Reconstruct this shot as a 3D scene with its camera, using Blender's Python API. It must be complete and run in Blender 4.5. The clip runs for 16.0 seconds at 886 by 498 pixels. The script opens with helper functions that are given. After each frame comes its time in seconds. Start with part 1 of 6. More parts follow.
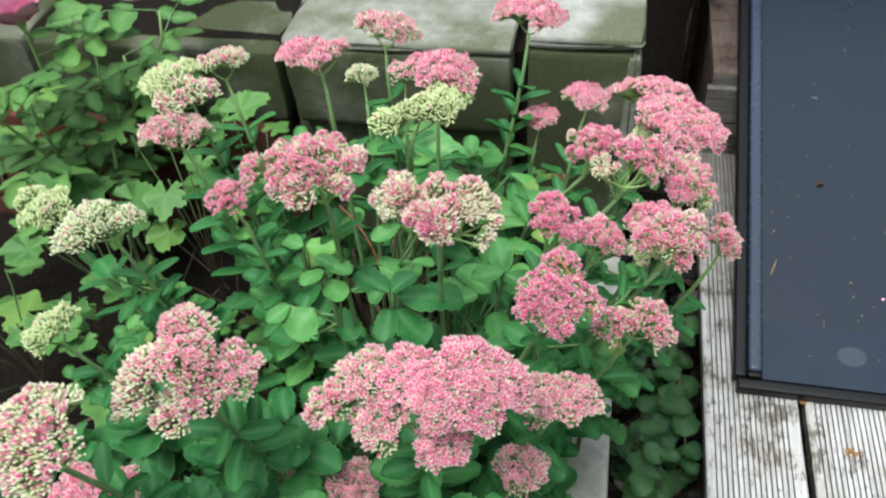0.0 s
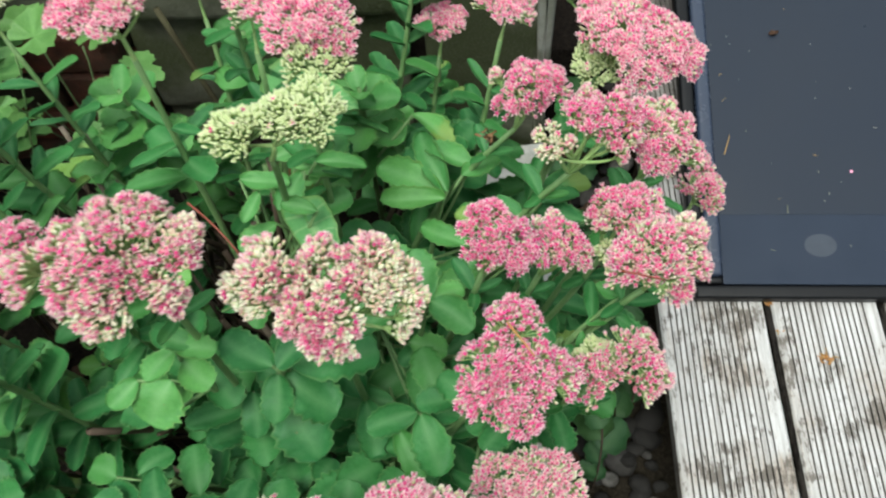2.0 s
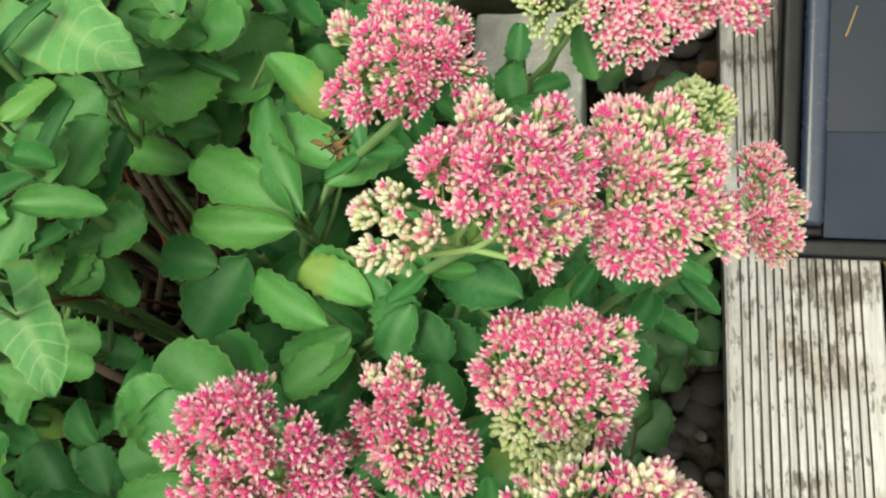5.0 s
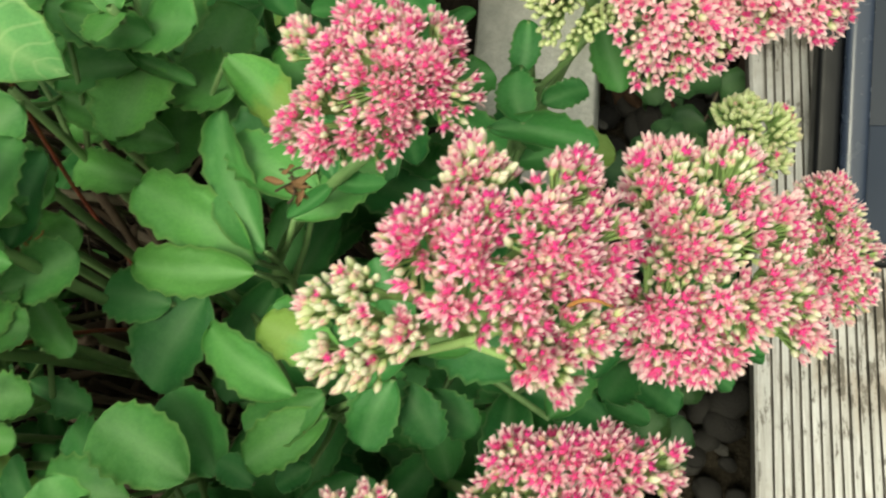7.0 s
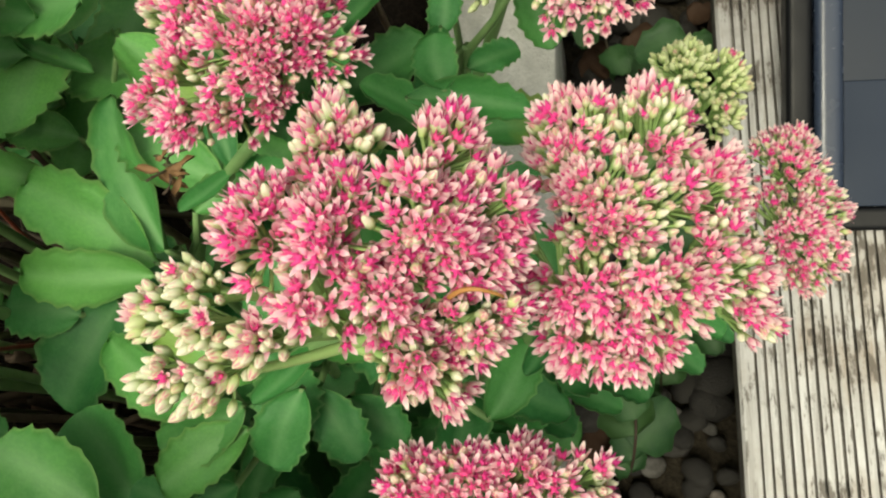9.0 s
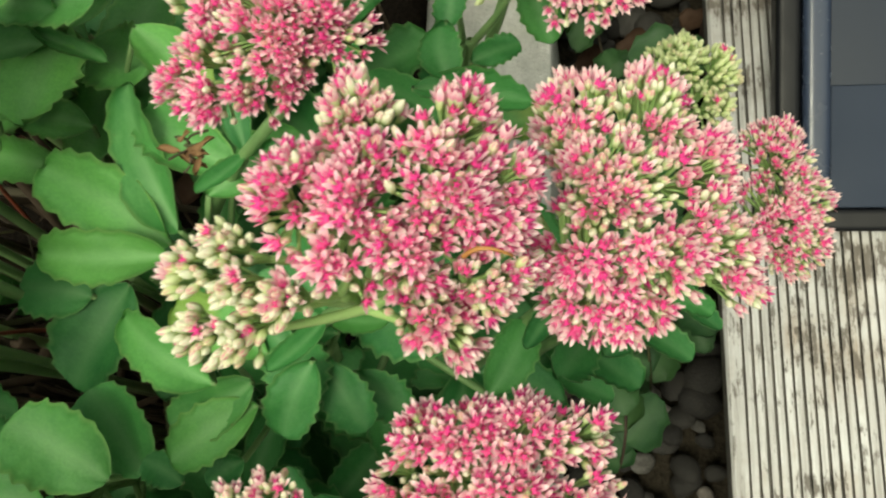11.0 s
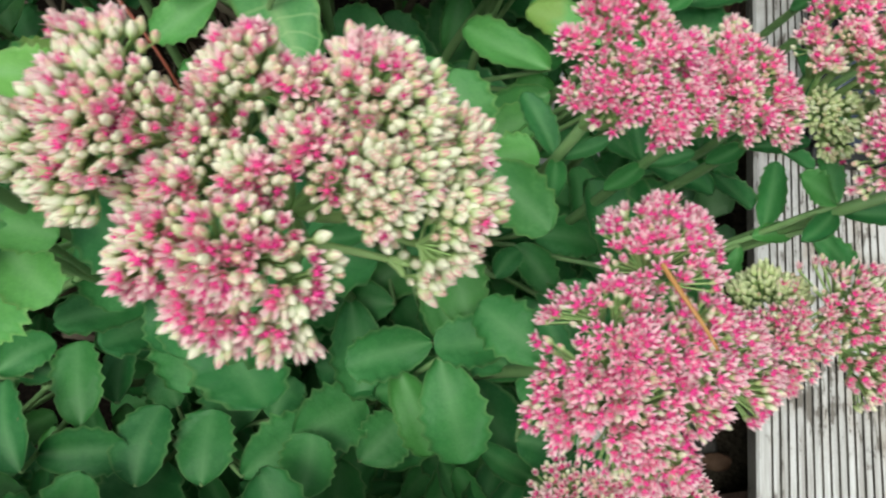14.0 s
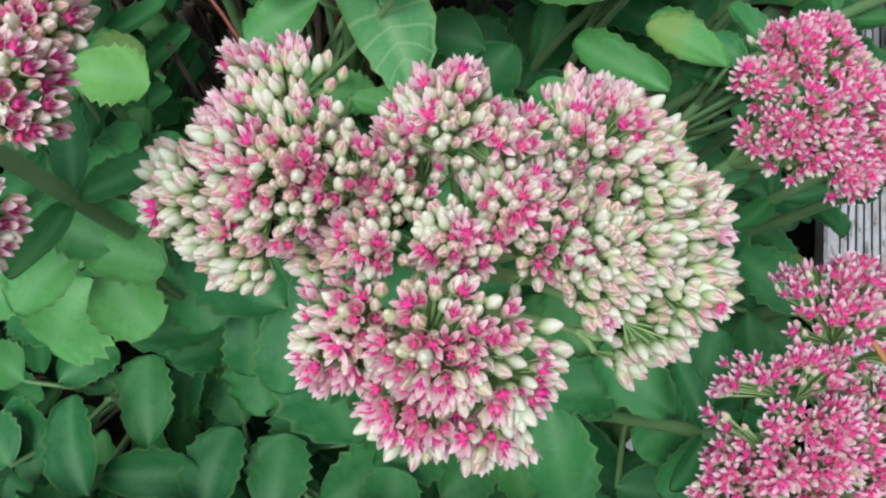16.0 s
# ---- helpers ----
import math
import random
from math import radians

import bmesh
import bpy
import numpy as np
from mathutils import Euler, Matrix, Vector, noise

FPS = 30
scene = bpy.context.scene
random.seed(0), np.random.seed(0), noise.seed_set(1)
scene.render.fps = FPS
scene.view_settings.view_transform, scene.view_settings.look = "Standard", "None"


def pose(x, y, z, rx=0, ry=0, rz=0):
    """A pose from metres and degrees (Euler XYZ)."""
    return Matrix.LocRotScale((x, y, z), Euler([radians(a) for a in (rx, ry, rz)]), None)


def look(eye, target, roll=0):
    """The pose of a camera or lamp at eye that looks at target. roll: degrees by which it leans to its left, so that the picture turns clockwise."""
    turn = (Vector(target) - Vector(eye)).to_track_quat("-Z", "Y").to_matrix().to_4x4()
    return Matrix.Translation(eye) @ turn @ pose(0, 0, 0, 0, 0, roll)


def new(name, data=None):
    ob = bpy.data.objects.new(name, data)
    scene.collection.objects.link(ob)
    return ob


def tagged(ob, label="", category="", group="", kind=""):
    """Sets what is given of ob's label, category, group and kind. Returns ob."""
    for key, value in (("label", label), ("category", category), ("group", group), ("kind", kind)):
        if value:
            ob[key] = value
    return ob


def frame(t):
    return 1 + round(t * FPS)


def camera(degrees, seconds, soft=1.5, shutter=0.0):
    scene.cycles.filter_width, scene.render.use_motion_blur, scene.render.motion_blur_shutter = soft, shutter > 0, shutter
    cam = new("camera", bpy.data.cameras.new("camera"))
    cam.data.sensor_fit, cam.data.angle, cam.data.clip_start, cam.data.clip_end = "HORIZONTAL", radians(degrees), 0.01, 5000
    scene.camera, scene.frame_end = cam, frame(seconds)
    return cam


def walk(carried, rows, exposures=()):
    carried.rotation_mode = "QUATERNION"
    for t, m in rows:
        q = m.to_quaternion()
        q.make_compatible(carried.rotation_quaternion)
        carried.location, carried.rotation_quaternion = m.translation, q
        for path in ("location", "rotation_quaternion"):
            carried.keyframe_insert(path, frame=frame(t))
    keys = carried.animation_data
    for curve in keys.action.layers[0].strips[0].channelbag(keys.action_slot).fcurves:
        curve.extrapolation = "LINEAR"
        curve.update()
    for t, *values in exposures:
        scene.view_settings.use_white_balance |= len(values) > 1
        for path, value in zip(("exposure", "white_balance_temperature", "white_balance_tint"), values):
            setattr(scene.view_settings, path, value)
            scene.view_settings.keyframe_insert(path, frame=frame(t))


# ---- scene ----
cam = camera(54.0, 16.0, 2.2, 0.35)
PATH = [
    (0, (-0.193, -0.181, 1.171), (-0.534, 1.199, -0.235), -4.9),
    (0.5, (-0.16, -0.07, 1.172), (-0.551, 1.151, -0.363), -6.5),
    (1, (-0.199, 0.007, 1.165), (-0.545, 1.181, -0.416), -9.3),
    (1.5, (-0.267, 0.062, 1.139), (-0.448, 1.186, -0.505), -8.3),
    (2, (-0.24, 0.139, 1.096), (-0.338, 1.163, -0.619), -5.4),
    (2.5, (-0.202, 0.207, 1.051), (-0.334, 1.128, -0.719), -6.8),
    (3, (-0.155, 0.276, 1.011), (-0.342, 1.096, -0.803), -10.6),
    (3.5, (-0.121, 0.328, 0.966), (-0.346, 1.032, -0.893), -15.2),
    (4, (-0.109, 0.374, 0.921), (-0.377, 1.011, -0.956), -20.8),
    (4.5, (-0.105, 0.42, 0.877), (-0.424, 1.022, -1.003), -26.0),
    (4.7, (-0.112, 0.433, 0.867), (-0.463, 1.02, -1.012), -28.5),
    (6.8, (-0.135, 0.491, 0.803), (-0.502, 0.981, -1.101), -33.4),
    (7, (-0.129, 0.502, 0.791), (-0.498, 0.996, -1.111), -33.8),
    (7.5, (-0.118, 0.509, 0.765), (-0.491, 0.999, -1.138), -35.6),
    (8, (-0.113, 0.508, 0.76), (-0.479, 0.991, -1.146), -36.4),
    (8.5, (-0.112, 0.509, 0.756), (-0.465, 0.985, -1.154), -36.4),
    (8.7, (-0.11, 0.512, 0.748), (-0.463, 0.981, -1.164), -37.3),
    (10.8, (-0.109, 0.505, 0.753), (-0.445, 0.977, -1.162), -35.5),
    (11, (-0.112, 0.5, 0.761), (-0.443, 0.983, -1.152), -34.2),
    (11.5, (-0.14, 0.482, 0.78), (-0.431, 0.986, -1.134), -28.2),
    (12, (-0.176, 0.44, 0.797), (-0.419, 0.958, -1.12), -21.0),
    (12.5, (-0.215, 0.378, 0.817), (-0.374, 0.959, -1.09), -11.3),
    (13, (-0.234, 0.344, 0.836), (-0.358, 0.947, -1.067), -8.5),
    (13.5, (-0.244, 0.329, 0.839), (-0.347, 0.936, -1.063), -5.9),
    (14, (-0.279, 0.3, 0.841), (-0.361, 0.917, -1.06), -1.7),
    (14.5, (-0.309, 0.297, 0.845), (-0.392, 0.927, -1.051), 0.1),
    (15, (-0.321, 0.303, 0.849), (-0.41, 0.954, -1.04), 0.1),
    (15.5, (-0.324, 0.312, 0.829), (-0.425, 0.962, -1.06), -1.3),
    (16, (-0.324, 0.321, 0.82), (-0.435, 0.908, -1.089), -2.3),
]
EXPOSURES = [(0, 1.04, 6150, 3), (1.5, 0.98, 6150, 1), (2.5, 0.92, 6650, 1), (4.5, 0.97, 7200, -1), (7, 0.9, 7700, -6), (8.5, 0.86, 7700, -2), (11, 0.86, 7600, -6), (12, 1.05, 7200, -20), (12.7, 0.92, 6700, -12), (13.5, 0.74, 6450, 0), (14.5, 0.69, 6450, 1), (16, 0.56, 5700, 8)]
walk(cam, [(t, look(eye, target, roll)) for t, eye, target, roll in PATH], EXPOSURES)

# ---- light ----
world = bpy.data.worlds.new("overcast_sky")
scene.world = world
world.use_nodes = True
wn, wl = world.node_tree.nodes, world.node_tree.links
sky = wn.new("ShaderNodeTexSky")
sky.sky_type = "NISHITA"
sky.sun_disc = False
sky.sun_elevation, sky.sun_rotation = radians(70), radians(207)
sky.air_density, sky.dust_density = 1.0, 4.0
haze = wn.new("ShaderNodeMix")
haze.data_type = "RGBA"
haze.inputs[0].default_value = 0.6
haze.inputs[7].default_value = (8.0, 8.0, 8.0, 1)
wl.new(sky.outputs[0], haze.inputs[6])
wl.new(haze.outputs[2], wn["Background"].inputs[0])
wn["Background"].inputs[1].default_value = 0.105

sun_data = bpy.data.lights.new("sun", "SUN")
sun_data.energy, sun_data.angle, sun_data.color = 1.5, radians(25), (1.0, 0.97, 0.92)
sun = new("sun", sun_data)
sun.matrix_world = look((-0.7, -0.4, 3.4), (-0.2, 0.6, 0.2))

# ---- materials ----
class Nodes:
    """A small wrapper to write node materials in few lines."""

    def __init__(self, name, rough=0.6, spec=0.4, metal=0.0):
        self.m = bpy.data.materials.new(name)
        self.m.use_nodes = True
        self.t = self.m.node_tree
        self.b = self.t.nodes["Principled BSDF"]
        self.b.inputs["Roughness"].default_value = rough
        self.b.inputs["Specular IOR Level"].default_value = spec
        self.b.inputs["Metallic"].default_value = metal

    def n(self, kind, **sets):
        node = self.t.nodes.new("ShaderNode" + kind)
        for key, v in sets.items():
            node.inputs[key.replace("_", " ")].default_value = v
        return node

    def to(self, a, b):
        self.t.links.new(a, b)

    def coord(self, scale=(1, 1, 1), spread=0.0):
        """Object coordinates, scaled, shifted by the object's own chance."""
        c = self.n("TexCoord").outputs["Object"]
        mp = self.n("Mapping")
        mp.inputs["Scale"].default_value = scale
        self.to(c, mp.inputs["Vector"])
        if spread:
            inf = self.n("ObjectInfo").outputs["Random"]
            mul = self.math("MULTIPLY", inf, spread)
            self.to(mul, mp.inputs["Location"])
        return mp.outputs[0]

    def noise(self, vec, scale, detail=4.0, rough=0.55):
        nd = self.n("TexNoise", Scale=scale, Detail=detail, Roughness=rough)
        self.to(vec, nd.inputs["Vector"])
        return nd.outputs["Fac"]

    def ramp(self, fac, stops):
        r = self.n("ValToRGB")
        e = r.color_ramp.elements
        while len(e) < len(stops):
            e.new(0.5)
        for el, (p, c) in zip(e, stops):
            el.position = p
            el.color = (*c, 1) if isinstance(c, tuple) else (c, c, c, 1)
        self.to(fac, r.inputs[0])
        return r.outputs[0]

    def mix(self, fac, a, b, how="MIX"):
        m = self.n("Mix")
        m.data_type, m.blend_type = "RGBA", how
        for sock, v in ((m.inputs[0], fac), (m.inputs[6], a), (m.inputs[7], b)):
            if isinstance(v, bpy.types.NodeSocket):
                self.to(v, sock)
            else:
                sock.default_value = (*v, 1) if isinstance(v, tuple) else v
        return m.outputs[2]

    def math(self, op, a, b=0.0):
        m = self.n("Math")
        m.operation = op
        for sock, v in ((m.inputs[0], a), (m.inputs[1], b)):
            if isinstance(v, bpy.types.NodeSocket):
                self.to(v, sock)
            else:
                sock.default_value = v
        return m.outputs[0]

    def attr(self, name):
        a = self.n("Attribute")
        a.attribute_name = name
        s = self.n("SeparateColor")
        self.to(a.outputs["Color"], s.inputs[0])
        return s.outputs[0], s.outputs[1], s.outputs[2], a.outputs["Alpha"]

    def random(self):
        return self.n("ObjectInfo").outputs["Random"]

    def done(self, colour, bump=None, strength=0.3, distance=0.002, rough=None):
        self.to(colour, self.b.inputs["Base Color"])
        if rough is not None:
            self.to(rough, self.b.inputs["Roughness"])
        if bump is not None:
            bm = self.n("Bump", Strength=strength, Distance=distance)
            self.to(bump, bm.inputs["Height"])
            self.to(bm.outputs[0], self.b.inputs["Normal"])
        return self.m

    def leafy(self, share=0.2, tint=(0.25, 0.5, 0.1)):
        """Lets part of the light through, as thin leaves and petals do."""
        tr = self.n("BsdfTranslucent")
        tr.inputs["Color"].default_value = (*tint, 1)
        mx = self.n("MixShader", Fac=share)
        out = self.t.nodes["Material Output"]
        self.to(self.b.outputs[0], mx.inputs[1])
        self.to(tr.outputs[0], mx.inputs[2])
        self.to(mx.outputs[0], out.inputs["Surface"])
        return self.m


def leaf_material(name, deep, fresh, rim, vein, old=(0.30, 0.30, 0.06), wither=0.0):
    k = Nodes(name, 0.42, 0.27)
    edge, along, mid, _ = k.attr("shape")
    rnd = k.random()
    c = k.coord(spread=20.0)
    blotch = k.noise(c, 3.5, 4.0)
    mottle = k.noise(c, 10.0, 5.0, 0.65)
    fine = k.noise(c, 34.0, 4.0)
    col = k.mix(k.math("ADD", k.math("MULTIPLY", rnd, 0.55), k.math("MULTIPLY", blotch, 0.6)), deep, fresh)
    bloom = k.math("MULTIPLY", k.ramp(mottle, [(0.46, 0.0), (0.68, 1.0)]), 0.22)
    col = k.mix(bloom, col, tuple(0.45 * a + 0.55 * b for a, b in zip(fresh, vein)))
    col = k.mix(k.math("MULTIPLY", k.ramp(fine, [(0.38, 0.0), (0.7, 1.0)]), 0.3), col, deep)
    ageing = k.ramp(k.math("FRACT", k.math("MULTIPLY", rnd, 7.31)), [(0.88, 0.0), (0.95, 0.22)])
    col = k.mix(ageing, col, (fresh[0] * 1.7, fresh[1] * 1.05, fresh[2] * 0.55))
    col = k.mix(k.math("MULTIPLY", mid, 0.5), col, vein)
    col = k.mix(k.math("MULTIPLY", k.ramp(edge, [(0.86, 0.0), (1.0, 1.0)]), 0.4), col, rim)
    tired = k.math("MULTIPLY", k.ramp(rnd, [(0.982, 0.0), (0.99, 0.4)]), k.ramp(k.math("ADD", along, k.math("MULTIPLY", blotch, 0.6)), [(0.8, 0.0), (1.25, 1.0)]))
    col = k.mix(tired, col, old)
    if wither:
        # side veins, a yellowed tip and brown spots
        wave = k.math("SINE", k.math("MULTIPLY", k.math("SUBTRACT", along, k.math("MULTIPLY", edge, 0.28)), 38.0))
        col = k.mix(k.math("MULTIPLY", k.ramp(wave, [(0.8, 0.0), (1.0, 1.0)]), 0.35), col, vein)
        faded = k.ramp(k.math("ADD", k.math("ADD", along, k.math("MULTIPLY", edge, 0.25)), k.math("MULTIPLY", mottle, 0.5)), [(1.05, 0.0), (1.5, 1.0)])
        col = k.mix(k.math("MULTIPLY", faded, wither), col, (0.45, 0.44, 0.08))
        col = k.mix(k.math("MULTIPLY", k.ramp(k.noise(c, 14.0, 3.0), [(0.66, 0.0), (0.7, 1.0)]), faded), col, (0.20, 0.11, 0.05))
    scar = k.ramp(k.noise(c, 9.0, 2.0), [(0.76, 0.0), (0.78, 1.0)])
    col = k.mix(k.math("MULTIPLY", scar, 0.7), col, (0.16, 0.12, 0.05))
    rough = k.ramp(mottle, [(0.3, 0.40), (0.7, 0.62)])
    k.done(col, k.math("ADD", blotch, k.math("MULTIPLY", fine, 0.3)), 0.12, 0.02, rough)
    return k.leafy(0.09, (0.14, 0.42, 0.07))


M_LEAF = leaf_material("stonecrop_leaf", (0.013, 0.102, 0.031), (0.062, 0.250, 0.060), (0.27, 0.48, 0.18), (0.17, 0.37, 0.15))
# lighter leaf colour for young leaves, and painted brightness for better lit ones
M_FRESH_LIT = leaf_material("young_lit_stonecrop_leaf", (0.032, 0.160, 0.044), (0.140, 0.390, 0.088), (0.32, 0.52, 0.18), (0.23, 0.44, 0.19))
M_IVY = leaf_material("ivy_leaf", (0.012, 0.05, 0.022), (0.05, 0.13, 0.04), (0.07, 0.15, 0.06), (0.10, 0.2, 0.08))
M_ROSE_LEAF = leaf_material("garden_leaf", (0.028, 0.10, 0.032), (0.16, 0.34, 0.08), (0.19, 0.36, 0.11), (0.20, 0.37, 0.13))
M_BINDWEED = leaf_material("bindweed_leaf", (0.06, 0.235, 0.07), (0.17, 0.43, 0.14), (0.34, 0.48, 0.14), (0.40, 0.58, 0.26), wither=0.4)


def stalk_material(name, dark, light, woody=False):
    k = Nodes(name, 0.5, 0.35)
    c = k.coord()
    col = k.mix(k.noise(c, 60.0), dark, light)
    if woody:
        # old stems are brown and woody near the soil
        high = k.n("SeparateXYZ")
        k.to(c, high.inputs[0])
        bark = k.mix(k.noise(c, 90.0, 4.0), (0.05, 0.036, 0.025), (0.17, 0.125, 0.085))
        col = k.mix(k.ramp(k.math("ADD", high.outputs[2], k.math("MULTIPLY", k.noise(c, 7.0), 0.25)), [(0.2, 0.0), (0.42, 1.0)]), bark, col)
    return k.done(col, k.noise(c, 300.0), 0.2, 0.001)


def bud_material():
    k = Nodes("stonecrop_bud", 0.5, 0.3)
    along, seam, tone, chance = k.attr("shape")
    col = k.mix(k.ramp(along, [(0.1, 0.0), (0.68, 1.0)]), (0.33, 0.52, 0.15), (0.87, 0.88, 0.70))
    col = k.mix(k.math("MULTIPLY", k.ramp(chance, [(0.5, 0.0), (1.0, 1.0)]), 0.75), col, (0.64, 0.77, 0.33))
    blush = k.math("MULTIPLY", k.ramp(along, [(0.5, 0.0), (1.0, 1.0)]), k.math("MULTIPLY", tone, k.ramp(chance, [(0.35, 0.1), (0.95, 0.85)])))
    col = k.mix(blush, col, (0.88, 0.42, 0.55))
    line = k.math("MULTIPLY", k.math("MULTIPLY", k.ramp(seam, [(0.4, 0.0), (0.8, 1.0)]), k.ramp(along, [(0.5, 0.0), (0.8, 1.0)])), k.ramp(tone, [(0.1, 0.05), (0.45, 1.0)]))
    col = k.mix(k.math("MULTIPLY", line, k.ramp(chance, [(0.2, 0.1), (0.65, 0.9)])), col, (0.78, 0.09, 0.30))
    k.done(col)
    return k.leafy(0.3, (0.80, 0.86, 0.50))


def petal_material():
    k = Nodes("stonecrop_petal", 0.55, 0.25)
    along, edge, tone, chance = k.attr("shape")
    pale = k.mix(tone, (0.92, 0.84, 0.74), (0.93, 0.68, 0.74))
    hot = k.mix(tone, (0.86, 0.40, 0.50), (0.79, 0.13, 0.39))
    col = k.mix(k.ramp(along, [(0.2, 0.0), (0.75, 1.0)]), hot, pale)
    col = k.mix(k.math("MULTIPLY", k.ramp(edge, [(0.4, 0.0), (1.0, 1.0)]), 0.35), col, (0.95, 0.86, 0.80))
    col = k.mix(k.math("MULTIPLY", chance, 0.25), col, (0.93, 0.80, 0.70))
    k.done(col)
    return k.leafy(0.3, (0.90, 0.45, 0.55))


def carpel_material():
    k = Nodes("stonecrop_carpel", 0.5, 0.3)
    along, _, tone, chance = k.attr("shape")
    col = k.mix(chance, (0.78, 0.028, 0.275), (0.81, 0.06, 0.25))
    col = k.mix(k.math("MULTIPLY", along, 0.25), col, (0.88, 0.22, 0.48))
    k.done(col)
    return k.leafy(0.15, (0.90, 0.2, 0.35))


M_STALK, M_STEM = stalk_material("stonecrop_stalk", (0.22, 0.39, 0.12), (0.40, 0.55, 0.23)), stalk_material("stonecrop_stem", (0.10, 0.22, 0.075), (0.24, 0.37, 0.15), True)
M_BUD, M_PETAL, M_CARPEL = bud_material(), petal_material(), carpel_material()


def wood_material(name, light, mid, dark, brown, along=(60, 2.5, 60), smear=(1.0, 0.22, 1.0), mud_shade=0.0):
    k = Nodes(name, 0.85, 0.2)
    c = k.coord(along, 31.0)
    flat = k.coord((1, 1, 1), 17.0)
    grain = k.noise(c, 3.0, 6.0, 0.65)
    stain = k.noise(flat, 7.0, 5.0, 0.65)
    speck = k.noise(k.coord(smear, 17.0), 190.0, 5.0, 0.7)
    blot = k.noise(flat, 24.0, 4.0, 0.6)
    col = k.mix(k.ramp(grain, [(0.36, 0.0), (0.60, 1.0)]), mid, light)
    col = k.mix(k.ramp(k.math("ADD", stain, k.math("MULTIPLY", k.math("SUBTRACT", grain, 0.5), 0.6)), [(0.50, 0.0), (0.68, 0.7)]), col, brown)
    dirt = k.math("ADD", speck, k.math("MULTIPLY", k.math("SUBTRACT", k.math("ADD", blot, stain), 1.0), 0.9))
    col = k.mix(k.ramp(dirt, [(0.55, 0.0), (0.66, 0.85)]), col, dark)
    if mud_shade:
        # mud and the shade beside the panel, both painted at the step end
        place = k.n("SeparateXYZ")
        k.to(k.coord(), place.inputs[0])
        step_end = k.ramp(k.math("ADD", k.math("SUBTRACT", place.outputs[1], 2.35), k.math("MULTIPLY", k.math("ADD", blot, stain), 0.5)), [(0.05, 0.0), (0.55, 1.0)])
        col = k.mix(k.math("MULTIPLY", step_end, mud_shade), col, dark)
    return k.done(col, k.math("ADD", grain, k.math("MULTIPLY", speck, 0.5)), 0.6, 0.002)


M_DECK = wood_material("weathered_decking", (0.62, 0.62, 0.62), (0.36, 0.345, 0.33), (0.12, 0.105, 0.09), (0.26, 0.195, 0.135), mud_shade=0.85)
# grimy groove wood; its darkness also paints shade into grooves and board gaps
M_GROOVE = wood_material("grimy_shaded_groove_wood", (0.19, 0.175, 0.16), (0.09, 0.083, 0.075), (0.03, 0.027, 0.025), (0.09, 0.065, 0.045))
M_STEP = wood_material("brown_stained_decking", (0.09, 0.053, 0.042), (0.042, 0.026, 0.022), (0.014, 0.011, 0.010), (0.09, 0.055, 0.04), (2.5, 60, 60))
M_TREAD = wood_material("grey_tread_decking", (0.12, 0.085, 0.07), (0.06, 0.041, 0.034), (0.024, 0.018, 0.016), (0.10, 0.065, 0.045), (2.5, 60, 60))


def stone_material(name, pale, grey, moss, share, fit=1.0):
    k = Nodes(name, 0.9, 0.2)
    c = k.coord((1, 1, 1), 11.0)
    big, small, fine = k.noise(c, 6.0 * fit, 5.0), k.noise(c, 45.0 * fit, 5.0, 0.7), k.noise(c, 320.0 * fit, 3.0)
    col = k.mix(k.ramp(small, [(0.3, 0.0), (0.7, 1.0)]), grey, pale)
    col = k.mix(k.ramp(big, [(share - 0.1, 1.0), (share + 0.12, 0.0)]), col, moss)
    col = k.mix(k.math("MULTIPLY", k.ramp(fine, [(0.5, 0.0), (0.75, 1.0)]), 0.5), col, grey)
    return k.done(col, k.math("ADD", small, k.math("MULTIPLY", fine, 0.5)), 0.7, 0.004 / fit)


M_EDGING = stone_material("pale_concrete", (0.60, 0.60, 0.56), (0.38, 0.38, 0.35), (0.17, 0.19, 0.10), 0.36)
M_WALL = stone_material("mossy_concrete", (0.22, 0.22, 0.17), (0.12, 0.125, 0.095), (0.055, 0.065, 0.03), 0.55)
# pale, less mossy concrete; also paints sky light on wall tops and end
M_COPING = stone_material("skylit_pale_concrete", (0.46, 0.46, 0.43), (0.29, 0.29, 0.26), (0.12, 0.13, 0.08), 0.5)
M_BRICK = stone_material("red_brick", (0.20, 0.065, 0.042), (0.10, 0.04, 0.03), (0.045, 0.04, 0.028), 0.48)


def pebble_material():
    k = Nodes("river_pebble", 0.7, 0.3)
    c = k.coord((1, 1, 1), 11.0)
    rnd = k.random()
    col = k.ramp(rnd, [(0.0, (0.013, 0.012, 0.012)), (0.65, (0.032, 0.030, 0.028)), (0.86, (0.065, 0.062, 0.058)), (0.95, (0.26, 0.25, 0.23)), (1.0, (0.09, 0.045, 0.035))])
    mottle = k.noise(c, 1.6, 5.0, 0.65)
    col = k.mix(k.math("MULTIPLY", k.ramp(mottle, [(0.4, 0.0), (0.65, 1.0)]), 0.6), col, (0.03, 0.028, 0.024))
    return k.done(col, k.noise(c, 9.0, 4.0), 0.3, 0.05)


M_PEBBLE = pebble_material()


